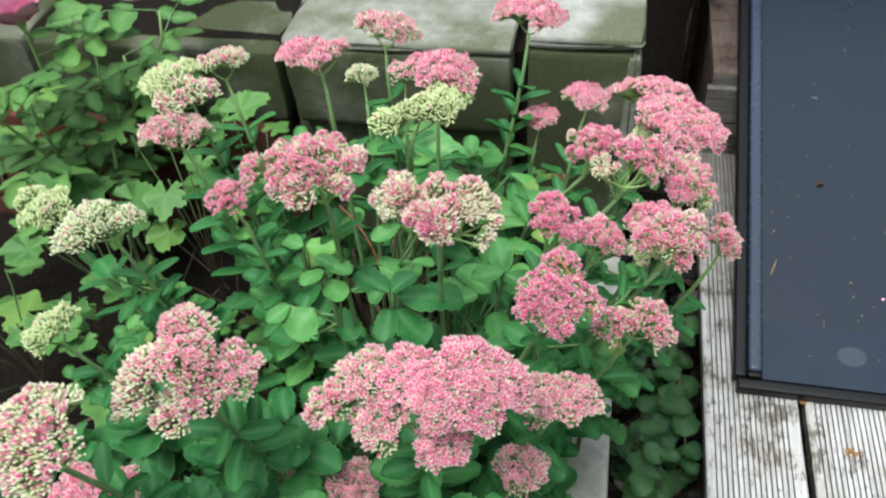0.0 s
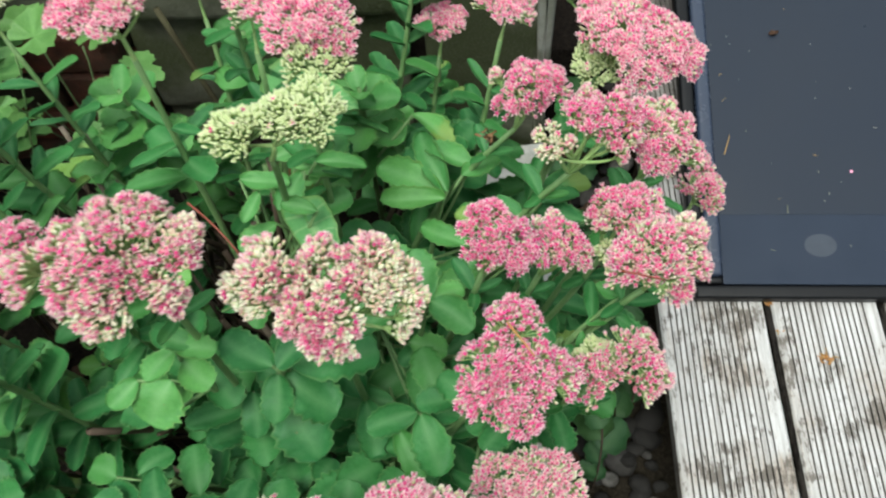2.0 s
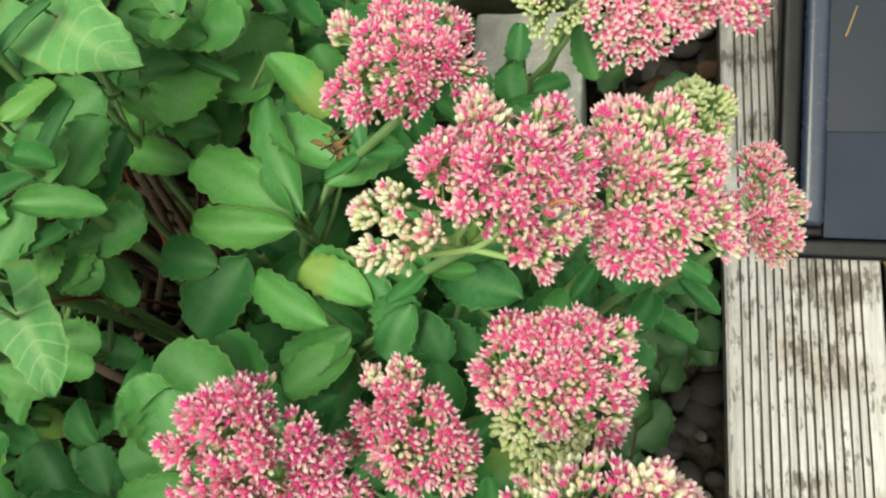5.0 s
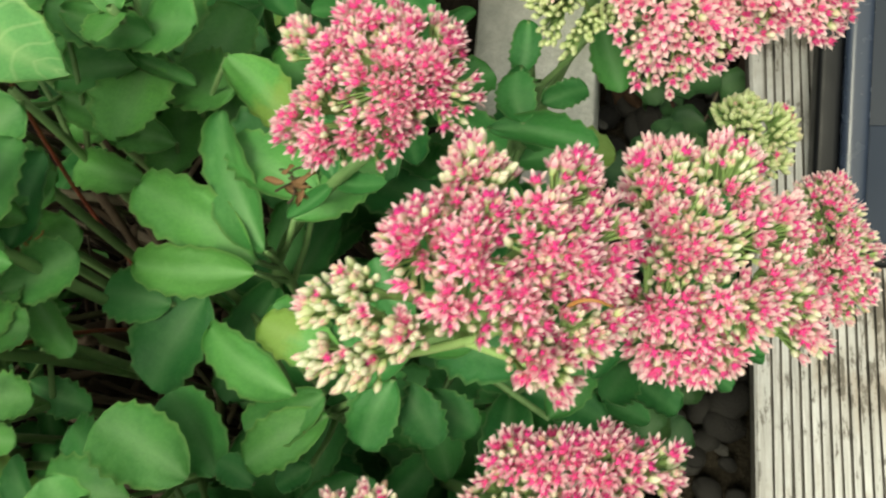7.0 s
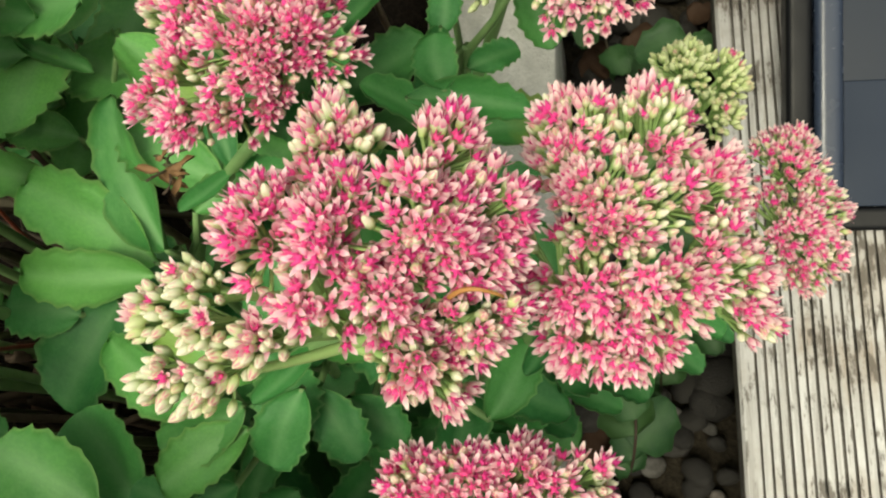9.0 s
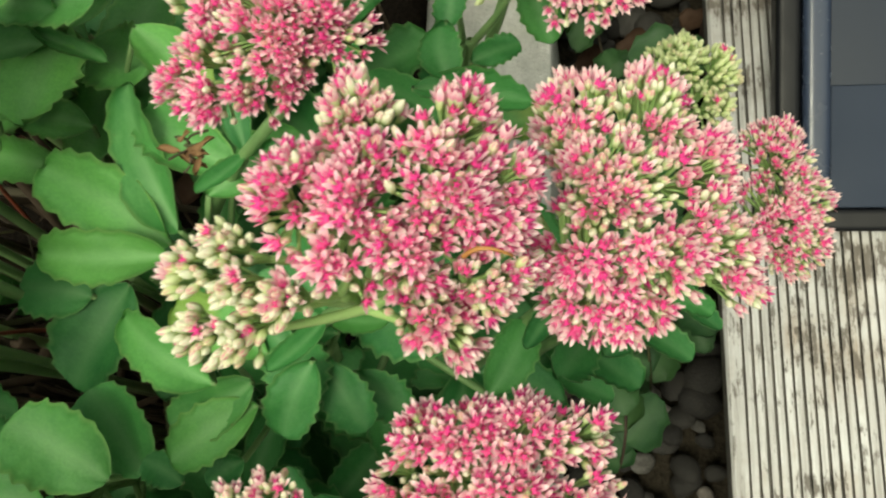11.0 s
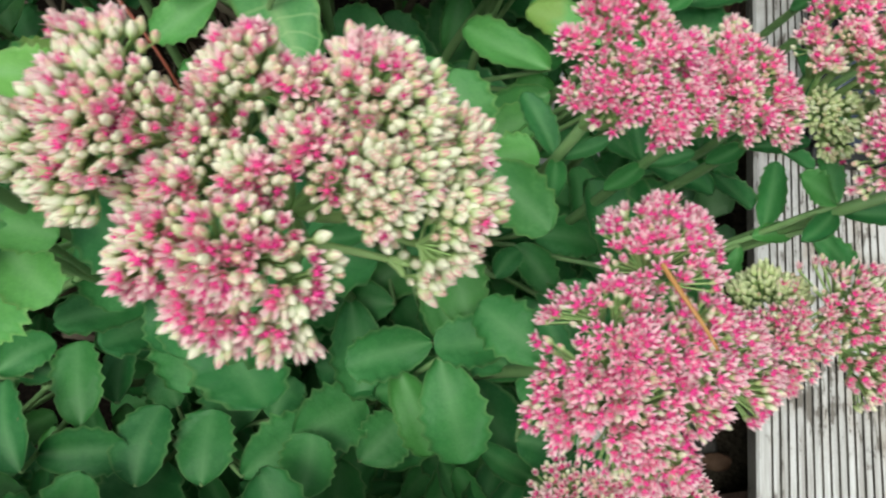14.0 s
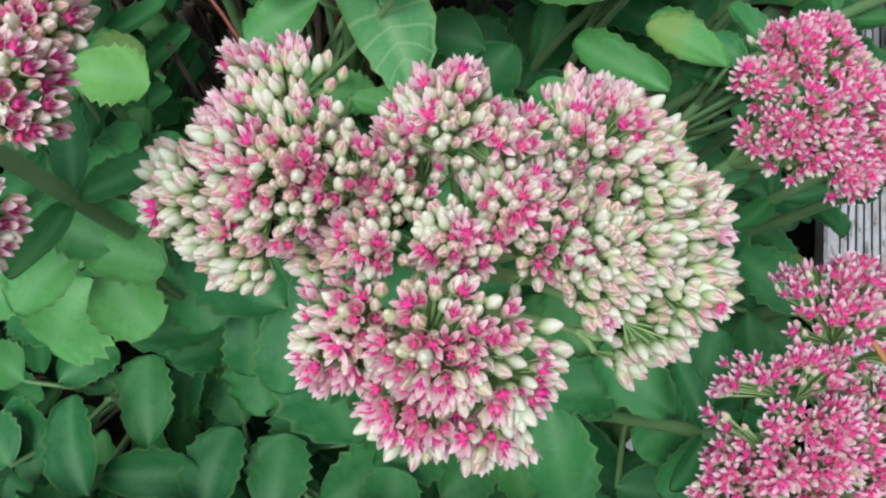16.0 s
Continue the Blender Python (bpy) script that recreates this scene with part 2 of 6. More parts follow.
def soil_material(name, a, b):
    k = Nodes(name, 0.95, 0.15)
    c = k.coord()
    n1, n2 = k.noise(c, 18.0, 6.0, 0.7), k.noise(c, 160.0, 4.0, 0.7)
    col = k.mix(k.ramp(n2, [(0.35, 0.0), (0.7, 1.0)]), a, b)
    col = k.mix(k.math("MULTIPLY", n1, 0.4), col, a)
    return k.done(col, k.math("ADD", n1, n2), 0.9, 0.01)


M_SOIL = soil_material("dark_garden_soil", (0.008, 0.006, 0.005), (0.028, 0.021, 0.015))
M_GROUND = soil_material("bare_earth", (0.022, 0.018, 0.013), (0.06, 0.05, 0.035))


def plain(name, colour, rough, spec=0.5, scale=60.0, vary=0.25, bump=0.1):
    k = Nodes(name, rough, spec)
    c = k.coord()
    nz = k.noise(c, scale, 4.0)
    col = k.mix(k.math("MULTIPLY", nz, vary), colour, tuple(v * 0.5 for v in colour))
    return k.done(col, k.noise(c, scale * 8, 2.0), bump, 0.0008, k.ramp(nz, [(0.3, rough * 0.85), (0.7, min(1.0, rough * 1.2))]))


M_BLACK = plain("black_plastic", (0.005, 0.0055, 0.007), 0.42, 0.22)
M_BEZEL = plain("satin_grey_plastic", (0.021, 0.031, 0.053), 0.5, 0.2, 14.0)
M_SCREEN = plain("dark_glossy_panel", (0.017, 0.024, 0.039), 0.32, 0.32, 9.0, 0.3, 0.04)
# blue-grey base colour paints the sky's sheen on the frame's rounded rail
M_SHEEN = plain("painted_sheen_grey_plastic", (0.032, 0.044, 0.074), 0.25, 0.5, 60.0, 0.15, 0.03)
M_MARK = plain("worn_grey_plastic", (0.026, 0.037, 0.058), 0.5)
M_STRAW = plain("dry_plant_litter", (0.36, 0.24, 0.11), 0.85, 0.2)


def twig_material():
    k = Nodes("brown_dead_stem", 0.8, 0.2)
    c = k.coord((1, 1, 1), 5.0)
    col = k.ramp(k.random(), [(0.0, (0.06, 0.042, 0.029)), (0.35, (0.15, 0.11, 0.078)), (0.6, (0.25, 0.21, 0.165)), (0.8, (0.075, 0.095, 0.035)), (1.0, (0.10, 0.065, 0.055))])
    col = k.mix(k.math("MULTIPLY", k.noise(c, 70.0, 5.0, 0.65), 0.8), col, (0.035, 0.025, 0.017))
    return k.done(col, k.noise(c, 260.0, 3.0), 0.4, 0.001)


M_TWIG = twig_material()
M_REDSTEM = plain("red_trailing_stem", (0.25, 0.06, 0.035), 0.55)
M_ROSE = plain("pink_rose_petal", (0.80, 0.36, 0.52), 0.55, 0.3, 40.0)

# ---- mesh helpers ----
def tri_mesh(name, verts, tris, mats, which=None, attr=None, smooth=True):
    me = bpy.data.meshes.new(name)
    v, t = np.asarray(verts, np.float32), np.asarray(tris, np.int32)
    me.vertices.add(len(v))
    me.vertices.foreach_set("co", v.ravel())
    me.loops.add(t.size)
    me.loops.foreach_set("vertex_index", t.ravel())
    me.polygons.add(len(t))
    me.polygons.foreach_set("loop_start", np.arange(len(t), dtype=np.int32) * 3)
    for m in mats:
        me.materials.append(m)
    if which is not None:
        me.polygons.foreach_set("material_index", np.asarray(which, np.int32))
    me.polygons.foreach_set("use_smooth", np.full(len(t), smooth))
    if attr is not None:
        a = me.attributes.new("shape", "FLOAT_COLOR", "POINT")
        a.data.foreach_set("color", np.asarray(attr, np.float32).ravel())
    me.update(calc_edges=True)
    me.validate()
    return me


def thing(name, base, label, category, group="", kind=""):
    e = new(name)
    e.matrix_basis = Matrix.Translation(base)
    e.empty_display_size = 0.02
    return tagged(e, label, category, group, kind)


def part_mesh(name, me, parent, label="", m=None):
    """Links a mesh, given in world places unless m is given, as one part."""
    ob = new(name, me)
    ob.parent = parent
    up = parent.matrix_basis if parent.parent is None else parent.parent.matrix_basis @ parent.matrix_basis
    ob.matrix_basis = up.inverted() @ (m if m is not None else Matrix.Identity(4))
    if label:
        tagged(ob, label)
    return ob


def part(name, bm, material, parent, label="", m=None, smooth=False):
    me = bpy.data.meshes.new(name)
    bm.to_mesh(me)
    bm.free()
    me.materials.append(material)
    if smooth:
        me.polygons.foreach_set("use_smooth", np.full(len(me.polygons), True))
    return part_mesh(name, me, parent, label, m)


def box(x0, x1, y0, y1, z0, z1, bevel=0.0, segs=2):
    bm = bmesh.new()
    bmesh.ops.create_cube(bm, size=1.0)
    for v in bm.verts:
        v.co = Vector(((x0 + x1) / 2 + v.co.x * (x1 - x0), (y0 + y1) / 2 + v.co.y * (y1 - y0), (z0 + z1) / 2 + v.co.z * (z1 - z0)))
    if bevel:
        bmesh.ops.bevel(bm, geom=bm.edges[:], offset=bevel, segments=segs, profile=0.6, affect="EDGES")
    return bm


def roughen(bm, amount, scale, cuts=0, seed=0.0):
    if cuts:
        bmesh.ops.subdivide_edges(bm, edges=bm.edges[:], cuts=cuts, use_grid_fill=True)
    bm.normal_update()
    for v in bm.verts:
        v.co += v.normal * amount * noise.noise(v.co * scale + Vector((seed, seed * 1.7, 0)))
    return bm


def tube(points, radii, sides=6):
    """Vertices and triangles of a round stalk through the points."""
    pts = [Vector(p) for p in points]
    v, t = [], []
    ref = Vector((0.31, 0.87, 0.13)).normalized()
    for i, p in enumerate(pts):
        d = (pts[min(i + 1, len(pts) - 1)] - pts[max(i - 1, 0)]).normalized()
        a = d.cross(ref).normalized()
        b = d.cross(a)
        for s in range(sides):
            w = 2 * math.pi * s / sides
            v.append(p + (a * math.cos(w) + b * math.sin(w)) * radii[i])
    for i in range(len(pts) - 1):
        for s in range(sides):
            a0, a1 = i * sides + s, i * sides + (s + 1) % sides
            t += [(a0, a1, a1 + sides), (a0, a1 + sides, a0 + sides)]
    n = len(v)
    v.append(pts[-1])
    t += [(n - 1 - sides + s, n - 1 - sides + (s + 1) % sides, n) for s in range(sides)]
    return [tuple(p) for p in v], t


def curve_points(p0, p1, p2, p3, n):
    p0, p1, p2, p3 = (Vector(p) for p in (p0, p1, p2, p3))
    out = []
    for i in range(n):
        u = i / (n - 1)
        w = 1 - u
        out.append(p0 * w ** 3 + p1 * 3 * w * w * u + p2 * 3 * w * u * u + p3 * u ** 3)
    return out

# ---- leaves ----
def leaf_mesh(name, material, wide, cup, droop, teeth, tip, seed, wave=0.02, na=28, nb=3, lobe=0.0, blunt=0.41):
    """A fleshy leaf one unit long along x, its upper side towards z; widest at the share tip of its length."""
    rnd = random.Random(seed)
    q = blunt
    p = q * tip / (1 - tip)
    top = tip ** p * (1 - tip) ** q
    rows = []
    bite = [rnd.uniform(0.6, 1.35) for _ in range(na // 4 + 2)]
    for i in range(na + 1):
        u = 1 - (1 - i / na) ** 1.35
        w = wide * u ** p * (1 - u) ** q / top if 0 < u < 1 else 0.0
        w = max(w, 0.05 * (1 - u))
        out = 1.0
        if teeth and 0.25 < u < 0.985:
            out = 1 + teeth * min(1.0, (u - 0.25) * 4) * (1.05, 0.1, -0.75, -0.2)[i % 4] * bite[i // 4]
        rows.append((u, w * out * rnd.uniform(0.97, 1.03), w * (1 + (out - 1) * rnd.uniform(0.7, 1.3)) * rnd.uniform(0.97, 1.03)))
    ph, skew = rnd.uniform(0, 6), rnd.uniform(-0.06, 0.06)
    v, a = [], []
    for side in (0, 1):
        for u, wl_, wr in rows:
            for j in range(-nb, nb + 1):
                f = math.copysign(abs(j / nb) ** 0.8, j)
                w = wl_ if j < 0 else wr
                y = f * w + skew * math.sin(math.pi * u)
                z = cup * abs(f) ** 1.3 * w - droop * u * u + wave * math.sin(7 * u + ph + 2.5 * f) * abs(f)
                z += 0.012 - 0.022 * math.exp(-(f / 0.16) ** 2) * (1 - u)
                thick = 0.026 * (1 - f * f * 0.75) * min(1.0, 12 * w)
                x = u - 0.04 * abs(f) * math.sin(math.pi * u) - lobe * abs(f) ** 1.5 * (1 - u) ** 3
                v.append((x, y, z - (thick if side else 0.0)))
                a.append((abs(f), u, max(0.0, 1 - abs(f) * 5) * (1 - u * 0.6), side))
    cols, per = 2 * nb + 1, (na + 1) * (2 * nb + 1)
    t = []
    for i in range(na):
        for j in range(cols - 1):
            q = (i * cols + j, (i + 1) * cols + j, (i + 1) * cols + j + 1, i * cols + j + 1)
            t += [(q[0], q[1], q[2]), (q[0], q[2], q[3])]
            q = [k + per for k in q]
            t += [(q[0], q[2], q[1]), (q[0], q[3], q[2])]
        for j in (0, cols - 1):
            p, q = i * cols + j, (i + 1) * cols + j
            t += [(p, q + per, q), (p, p + per, q + per)] if j else [(p, q, q + per), (p, q + per, p + per)]
    return tri_mesh(name, v, t, [material], None, a)


LEAVES = [leaf_mesh("stonecrop_leaf_shape", M_LEAF, w, c, d, te, ti, i, wv) for i, (w, c, d, te, ti, wv) in enumerate([
    (0.34, 0.22, 0.16, 0.09, 0.60, 0.05), (0.37, 0.12, 0.24, 0.11, 0.62, 0.06), (0.33, 0.34, 0.10, 0.08, 0.57, 0.04),
    (0.38, 0.06, 0.28, 0.11, 0.63, 0.07), (0.36, 0.28, 0.02, 0.10, 0.60, 0.05), (0.31, 0.36, 0.26, 0.07, 0.56, 0.05)])]
FRESH_LIT = []
for shape in LEAVES:
    young_lit = shape.copy()
    young_lit.materials[0] = M_FRESH_LIT
    FRESH_LIT.append(young_lit)
NARROW = [leaf_mesh("stonecrop_upper_leaf_shape", M_LEAF, w, c, d, te, ti, 20 + i) for i, (w, c, d, te, ti) in enumerate([
    (0.24, 0.34, 0.10, 0.07, 0.55), (0.27, 0.24, 0.18, 0.09, 0.58), (0.22, 0.40, 0.04, 0.05, 0.52)])]
BINDWEED = [leaf_mesh("bindweed_leaf_shape", M_BINDWEED, w, c, d, 0.06, 0.20, 50 + i, 0.07, 24, 5, 0.55, 0.72) for i, (w, c, d) in enumerate([(0.36, 0.14, 0.10), (0.33, 0.22, 0.16)])]
LEAFLET = [leaf_mesh("rose_leaflet_shape", M_ROSE_LEAF, w, c, d, te, ti, 60 + i, 0.02, 12, 2) for i, (w, c, d, te, ti) in enumerate([
    (0.32, 0.25, 0.18, 0.10, 0.42), (0.28, 0.30, 0.25, 0.10, 0.40)])]


def palmate_mesh(name, material, lobes, deep, cup, seed):
    """A broad lobed leaf one unit long along x, its stalk at the origin."""
    rnd = random.Random(seed)
    steps, rings = 44, (0.0, 0.3, 0.55, 0.8, 1.0)
    hue, v, a, t = [rnd.uniform(0.92, 1.08) for _ in range(steps + 1)], [], [], []
    for side in (0, 1):
        for f in rings:
            for i in range(steps + 1):
                th = (i / steps - 0.5) * radians(310)
                lobe = abs(math.cos(th * lobes / 2 * 0.97))
                r = (1 - deep + deep * lobe ** 0.8) * (0.80 + 0.20 * math.cos(th)) * 0.60 * hue[i] * (1.05 if i % 2 else 0.97)
                x, y = 0.34 + f * r * math.cos(th), f * r * math.sin(th)
                z = cup * f * f * 0.4 - 0.10 * x * x + 0.035 * (1 - lobe) * f + 0.03 * math.sin(4 * th + seed) * f
                v.append((x, y, z - 0.014 * side * (1 - 0.6 * f)))
                a.append((f, x, max(0.0, lobe - 0.9) * 8 * (1 - f * 0.7), side))
    cols = steps + 1
    per = cols * len(rings)
    for j in range(len(rings) - 1):
        for i in range(steps):
            p, q = j * cols + i, (j + 1) * cols + i
            t += [(p, q, q + 1), (p, q + 1, p + 1)]
            t += [(p + per, q + 1 + per, q + per), (p + per, p + 1 + per, q + 1 + per)]
    return tri_mesh(name, v, t, [material], None, a)


PALMATE = [palmate_mesh("lobed_leaf_shape", M_ROSE_LEAF, n, d, c, i) for i, (n, d, c) in enumerate(((5, 0.34, 0.2), (5, 0.42, -0.1), (6, 0.30, 0.3)))]


def leaf_pose(base, way, up, length, width=1.0):
    x = Vector(way).normalized()
    y = Vector(up).cross(x).normalized()
    z = x.cross(y)
    r = Matrix((x, y, z)).transposed().to_4x4()
    return Matrix.Translation(base) @ r @ Matrix.Diagonal((length, length * width, length, 1))


def leaf_on(parent, base, way, up, length, width=1.0, shape=0, name="leaf", kinds=None):
    kinds = kinds or LEAVES
    return part_mesh(name, kinds[shape % len(kinds)], parent, "", leaf_pose(base, way, up, length, width))

# ---- florets ----
def bud_shape(sides, rings):
    v, a, t = [], [], []
    for h, r in rings:
        for s in range(sides):
            w = 2 * math.pi * s / sides
            seam = 1.0 if (sides > 6 and s % 2) else 0.0
            k = r * (0.88 if seam else 1.0)
            v.append((k * math.cos(w), k * math.sin(w), h))
            a.append((h / 5.4, seam * (1.0 if h > 3 else 0.4)))
    n = len(rings)
    for i in range(n - 1):
        for s in range(sides):
            p, q = i * sides + s, i * sides + (s + 1) % sides
            t += [(p, q, q + sides), (p, q + sides, p + sides)]
    v.append((0, 0, 5.4))
    a.append((1.0, 0.3))
    top = len(v) - 1
    t += [((n - 1) * sides + s, (n - 1) * sides + (s + 1) % sides, top) for s in range(sides)]
    return v, a, t, [1] * len(t)


def open_shape(tilt, length, width, heart, spread):
    """Five petals round the carpels, on a pale cup; millimetres."""
    v, a, t, m = [], [], [], []
    for p in range(5):
        w = 2 * math.pi * p / 5
        c, s = math.cos(w), math.sin(w)
        out, rise = math.sin(tilt), math.cos(tilt)
        base = len(v)
        for along, half, keel, lift in ((0.0, 0.55, 0.0, 0.0), (0.45, 1.0, 0.28, 0.0), (0.8, 0.6, 0.2, -0.15), (1.0, 0.0, 0.0, -0.35)):
            d = along * length
            r0, z0 = spread + d * out, 1.7 + d * rise + lift * out
            for f in (-1, 0, 1):
                if along == 1.0 and f:
                    continue
                side = f * half * width
                kz = -keel * (1 - abs(f)) * width
                rr, zz = r0 - kz * rise, z0 + kz * out
                v.append((rr * c - side * s, rr * s + side * c, zz))
                a.append((along, abs(f)))
        for i in range(2):
            for j in range(2):
                q = base + i * 3 + j
                t += [(q, q + 1, q + 4), (q, q + 4, q + 3)]
                m += [2, 2]
        q = base + 6
        t += [(q, q + 1, base + 9), (q + 1, q + 2, base + 9)]
        m += [2, 2]
    b = len(v)
    for s in range(10):
        w = 2 * math.pi * s / 10
        r = heart if s % 2 == 0 else heart * 0.45
        v.append((r * math.cos(w), r * math.sin(w), 2.5))
        a.append((0.2, 0))
    for s in range(5):
        w = 2 * math.pi * s / 5
        v.append((0.78 * heart * math.cos(w), 0.78 * heart * math.sin(w), 4.7))
        a.append((1.0, 0))
    v.append((0, 0, 3.1))
    a.append((0.0, 0))
    mid = len(v) - 1
    for s in range(5):
        o, l, r, tip = b + 2 * s, b + (2 * s - 1) % 10, b + 2 * s + 1, b + 10 + s
        t += [(l, o, tip), (o, r, tip), (r, mid, tip), (mid, l, tip)]
        m += [3] * 4
    b = len(v)
    for h, r in ((0.0, 0.75), (2.3, spread + 0.42)):
        for s in range(5):
            w = 2 * math.pi * (s + 0.5) / 5
            v.append((r * math.cos(w), r * math.sin(w), h))
            a.append((h / 3.4, 0))
    for i in (0,):
        for s in range(5):
            p, q = b + i + s, b + i + (s + 1) % 5
            t += [(p, q, q + 5), (p, q + 5, p + 5)]
            m += [1, 1]
    return v, a, t, m


FLORETS = {
    "bud": bud_shape(10, ((0, 0.5), (0.9, 1.15), (2.2, 1.5), (3.7, 1.25), (4.8, 0.6))),
    "small": bud_shape(10, ((0, 0.5), (0.8, 1.1), (2.0, 1.42), (3.4, 1.2), (4.7, 0.65))),
    "half": open_shape(radians(11), 3.8, 0.92, 0.95, 0.95),
    "open": open_shape(radians(25), 3.9, 0.74, 1.3, 0.85),
    "star": open_shape(radians(46), 3.7, 0.7, 1.5, 0.8),
}


def plain_star(tilt, length, width, heart):
    """Five flat petals and five carpels, for heads seen from afar."""
    v, a, t, m = [], [], [], []
    out, rise = math.sin(tilt), math.cos(tilt)
    for p in range(5):
        w = 2 * math.pi * p / 5
        c, s = math.cos(w), math.sin(w)
        b = len(v)
        for along, half in ((0.0, 0.7), (0.5, 1.0), (1.0, 0.0)):
            r, z = 0.8 + along * length * out, 1.7 + along * length * rise
            for f in (-1, 1) if half else (0,):
                v.append((r * c - f * half * width * s, r * s + f * half * width * c, z))
                a.append((along, abs(f)))
        t += [(b, b + 1, b + 3), (b, b + 3, b + 2), (b + 2, b + 3, b + 4)]
        m += [2] * 3
        b = len(v)
        for g, r, z in ((-0.5, 0.8, 2.4), (0.5, 0.8, 2.4), (0.0, 0.8, 4.6)):
            v.append((heart * r * math.cos(w + g), heart * r * math.sin(w + g), z))
            a.append((1.0 if z > 3 else 0.1, 0))
        v.append((0, 0, 3.2))
        a.append((0.1, 0))
        t += [(b, b + 1, b + 2), (b + 1, b + 3, b + 2), (b + 3, b, b + 2)]
        m += [3] * 3
    return v, a, t, m


FLORETS.update({
    "far_bud": bud_shape(6, ((0, 0.7), (1.7, 1.55), (3.8, 1.2))),
    "far_small": bud_shape(5, ((0, 0.7), (1.6, 1.45), (3.4, 1.1))),
    "far_half": plain_star(radians(10), 3.6, 1.0, 0.7),
    "far_open": plain_star(radians(30), 3.5, 0.9, 1.05),
    "far_star": plain_star(radians(54), 3.3, 0.85, 1.2),
})
FLORETS = {k: (np.array(v), np.array(a), np.array(t), np.array(m)) for k, (v, a, t, m) in FLORETS.items()}
# shares of bud, small, half, open, star; depth of colour; size
BLOOM = {
    "green": ((0.40, 0.59, 0.01, 0.0, 0.0), 0.05, 0.84),
    "bud": ((0.70, 0.22, 0.08, 0.0, 0.0), 0.55, 1.0),
    "cream": ((0.46, 0.15, 0.24, 0.11, 0.04), 0.66, 0.97),
    "ivory": ((0.50, 0.38, 0.08, 0.04, 0.0), 0.36, 0.87),
    "pale": ((0.38, 0.14, 0.18, 0.18, 0.12), 0.6, 1.0),
    "blush": ((0.24, 0.14, 0.31, 0.21, 0.10), 0.40, 1.0),
    "pink": ((0.12, 0.08, 0.16, 0.32, 0.32), 0.85, 1.0),
    "hot": ((0.09, 0.08, 0.13, 0.32, 0.38), 1.0, 0.95),
    "dull": ((0.18, 0.12, 0.24, 0.28, 0.18), 0.5, 0.92),
}


def frame_of(axis):
    z = Vector(axis).normalized()
    x = z.cross(Vector((0.37, 0.61, 0.70))).normalized()
    return np.array((x, z.cross(x), z)).T


FLORET_MESHES = {}


def floret_mesh(pick, kind, turn):
    """Shared mesh of a floret: its stage, its head's colour, one of four tints."""
    key = (pick, kind, turn)
    if key not in FLORET_MESHES:
        v, a, t, m = FLORETS[("bud", "small", "half", "open", "star")[pick]]
        hue = min(1.0, max(0.0, BLOOM[kind][1] + (-0.2, -0.05, 0.08, 0.2)[turn]))
        at = np.column_stack((a, np.full(len(a), hue), np.full(len(a), (0.1, 0.7, 0.4, 0.95)[turn])))
        FLORET_MESHES[key] = tri_mesh("floret", v, t, [M_STALK, M_BUD, M_PETAL, M_CARPEL], m, at)
    return FLORET_MESHES[key]


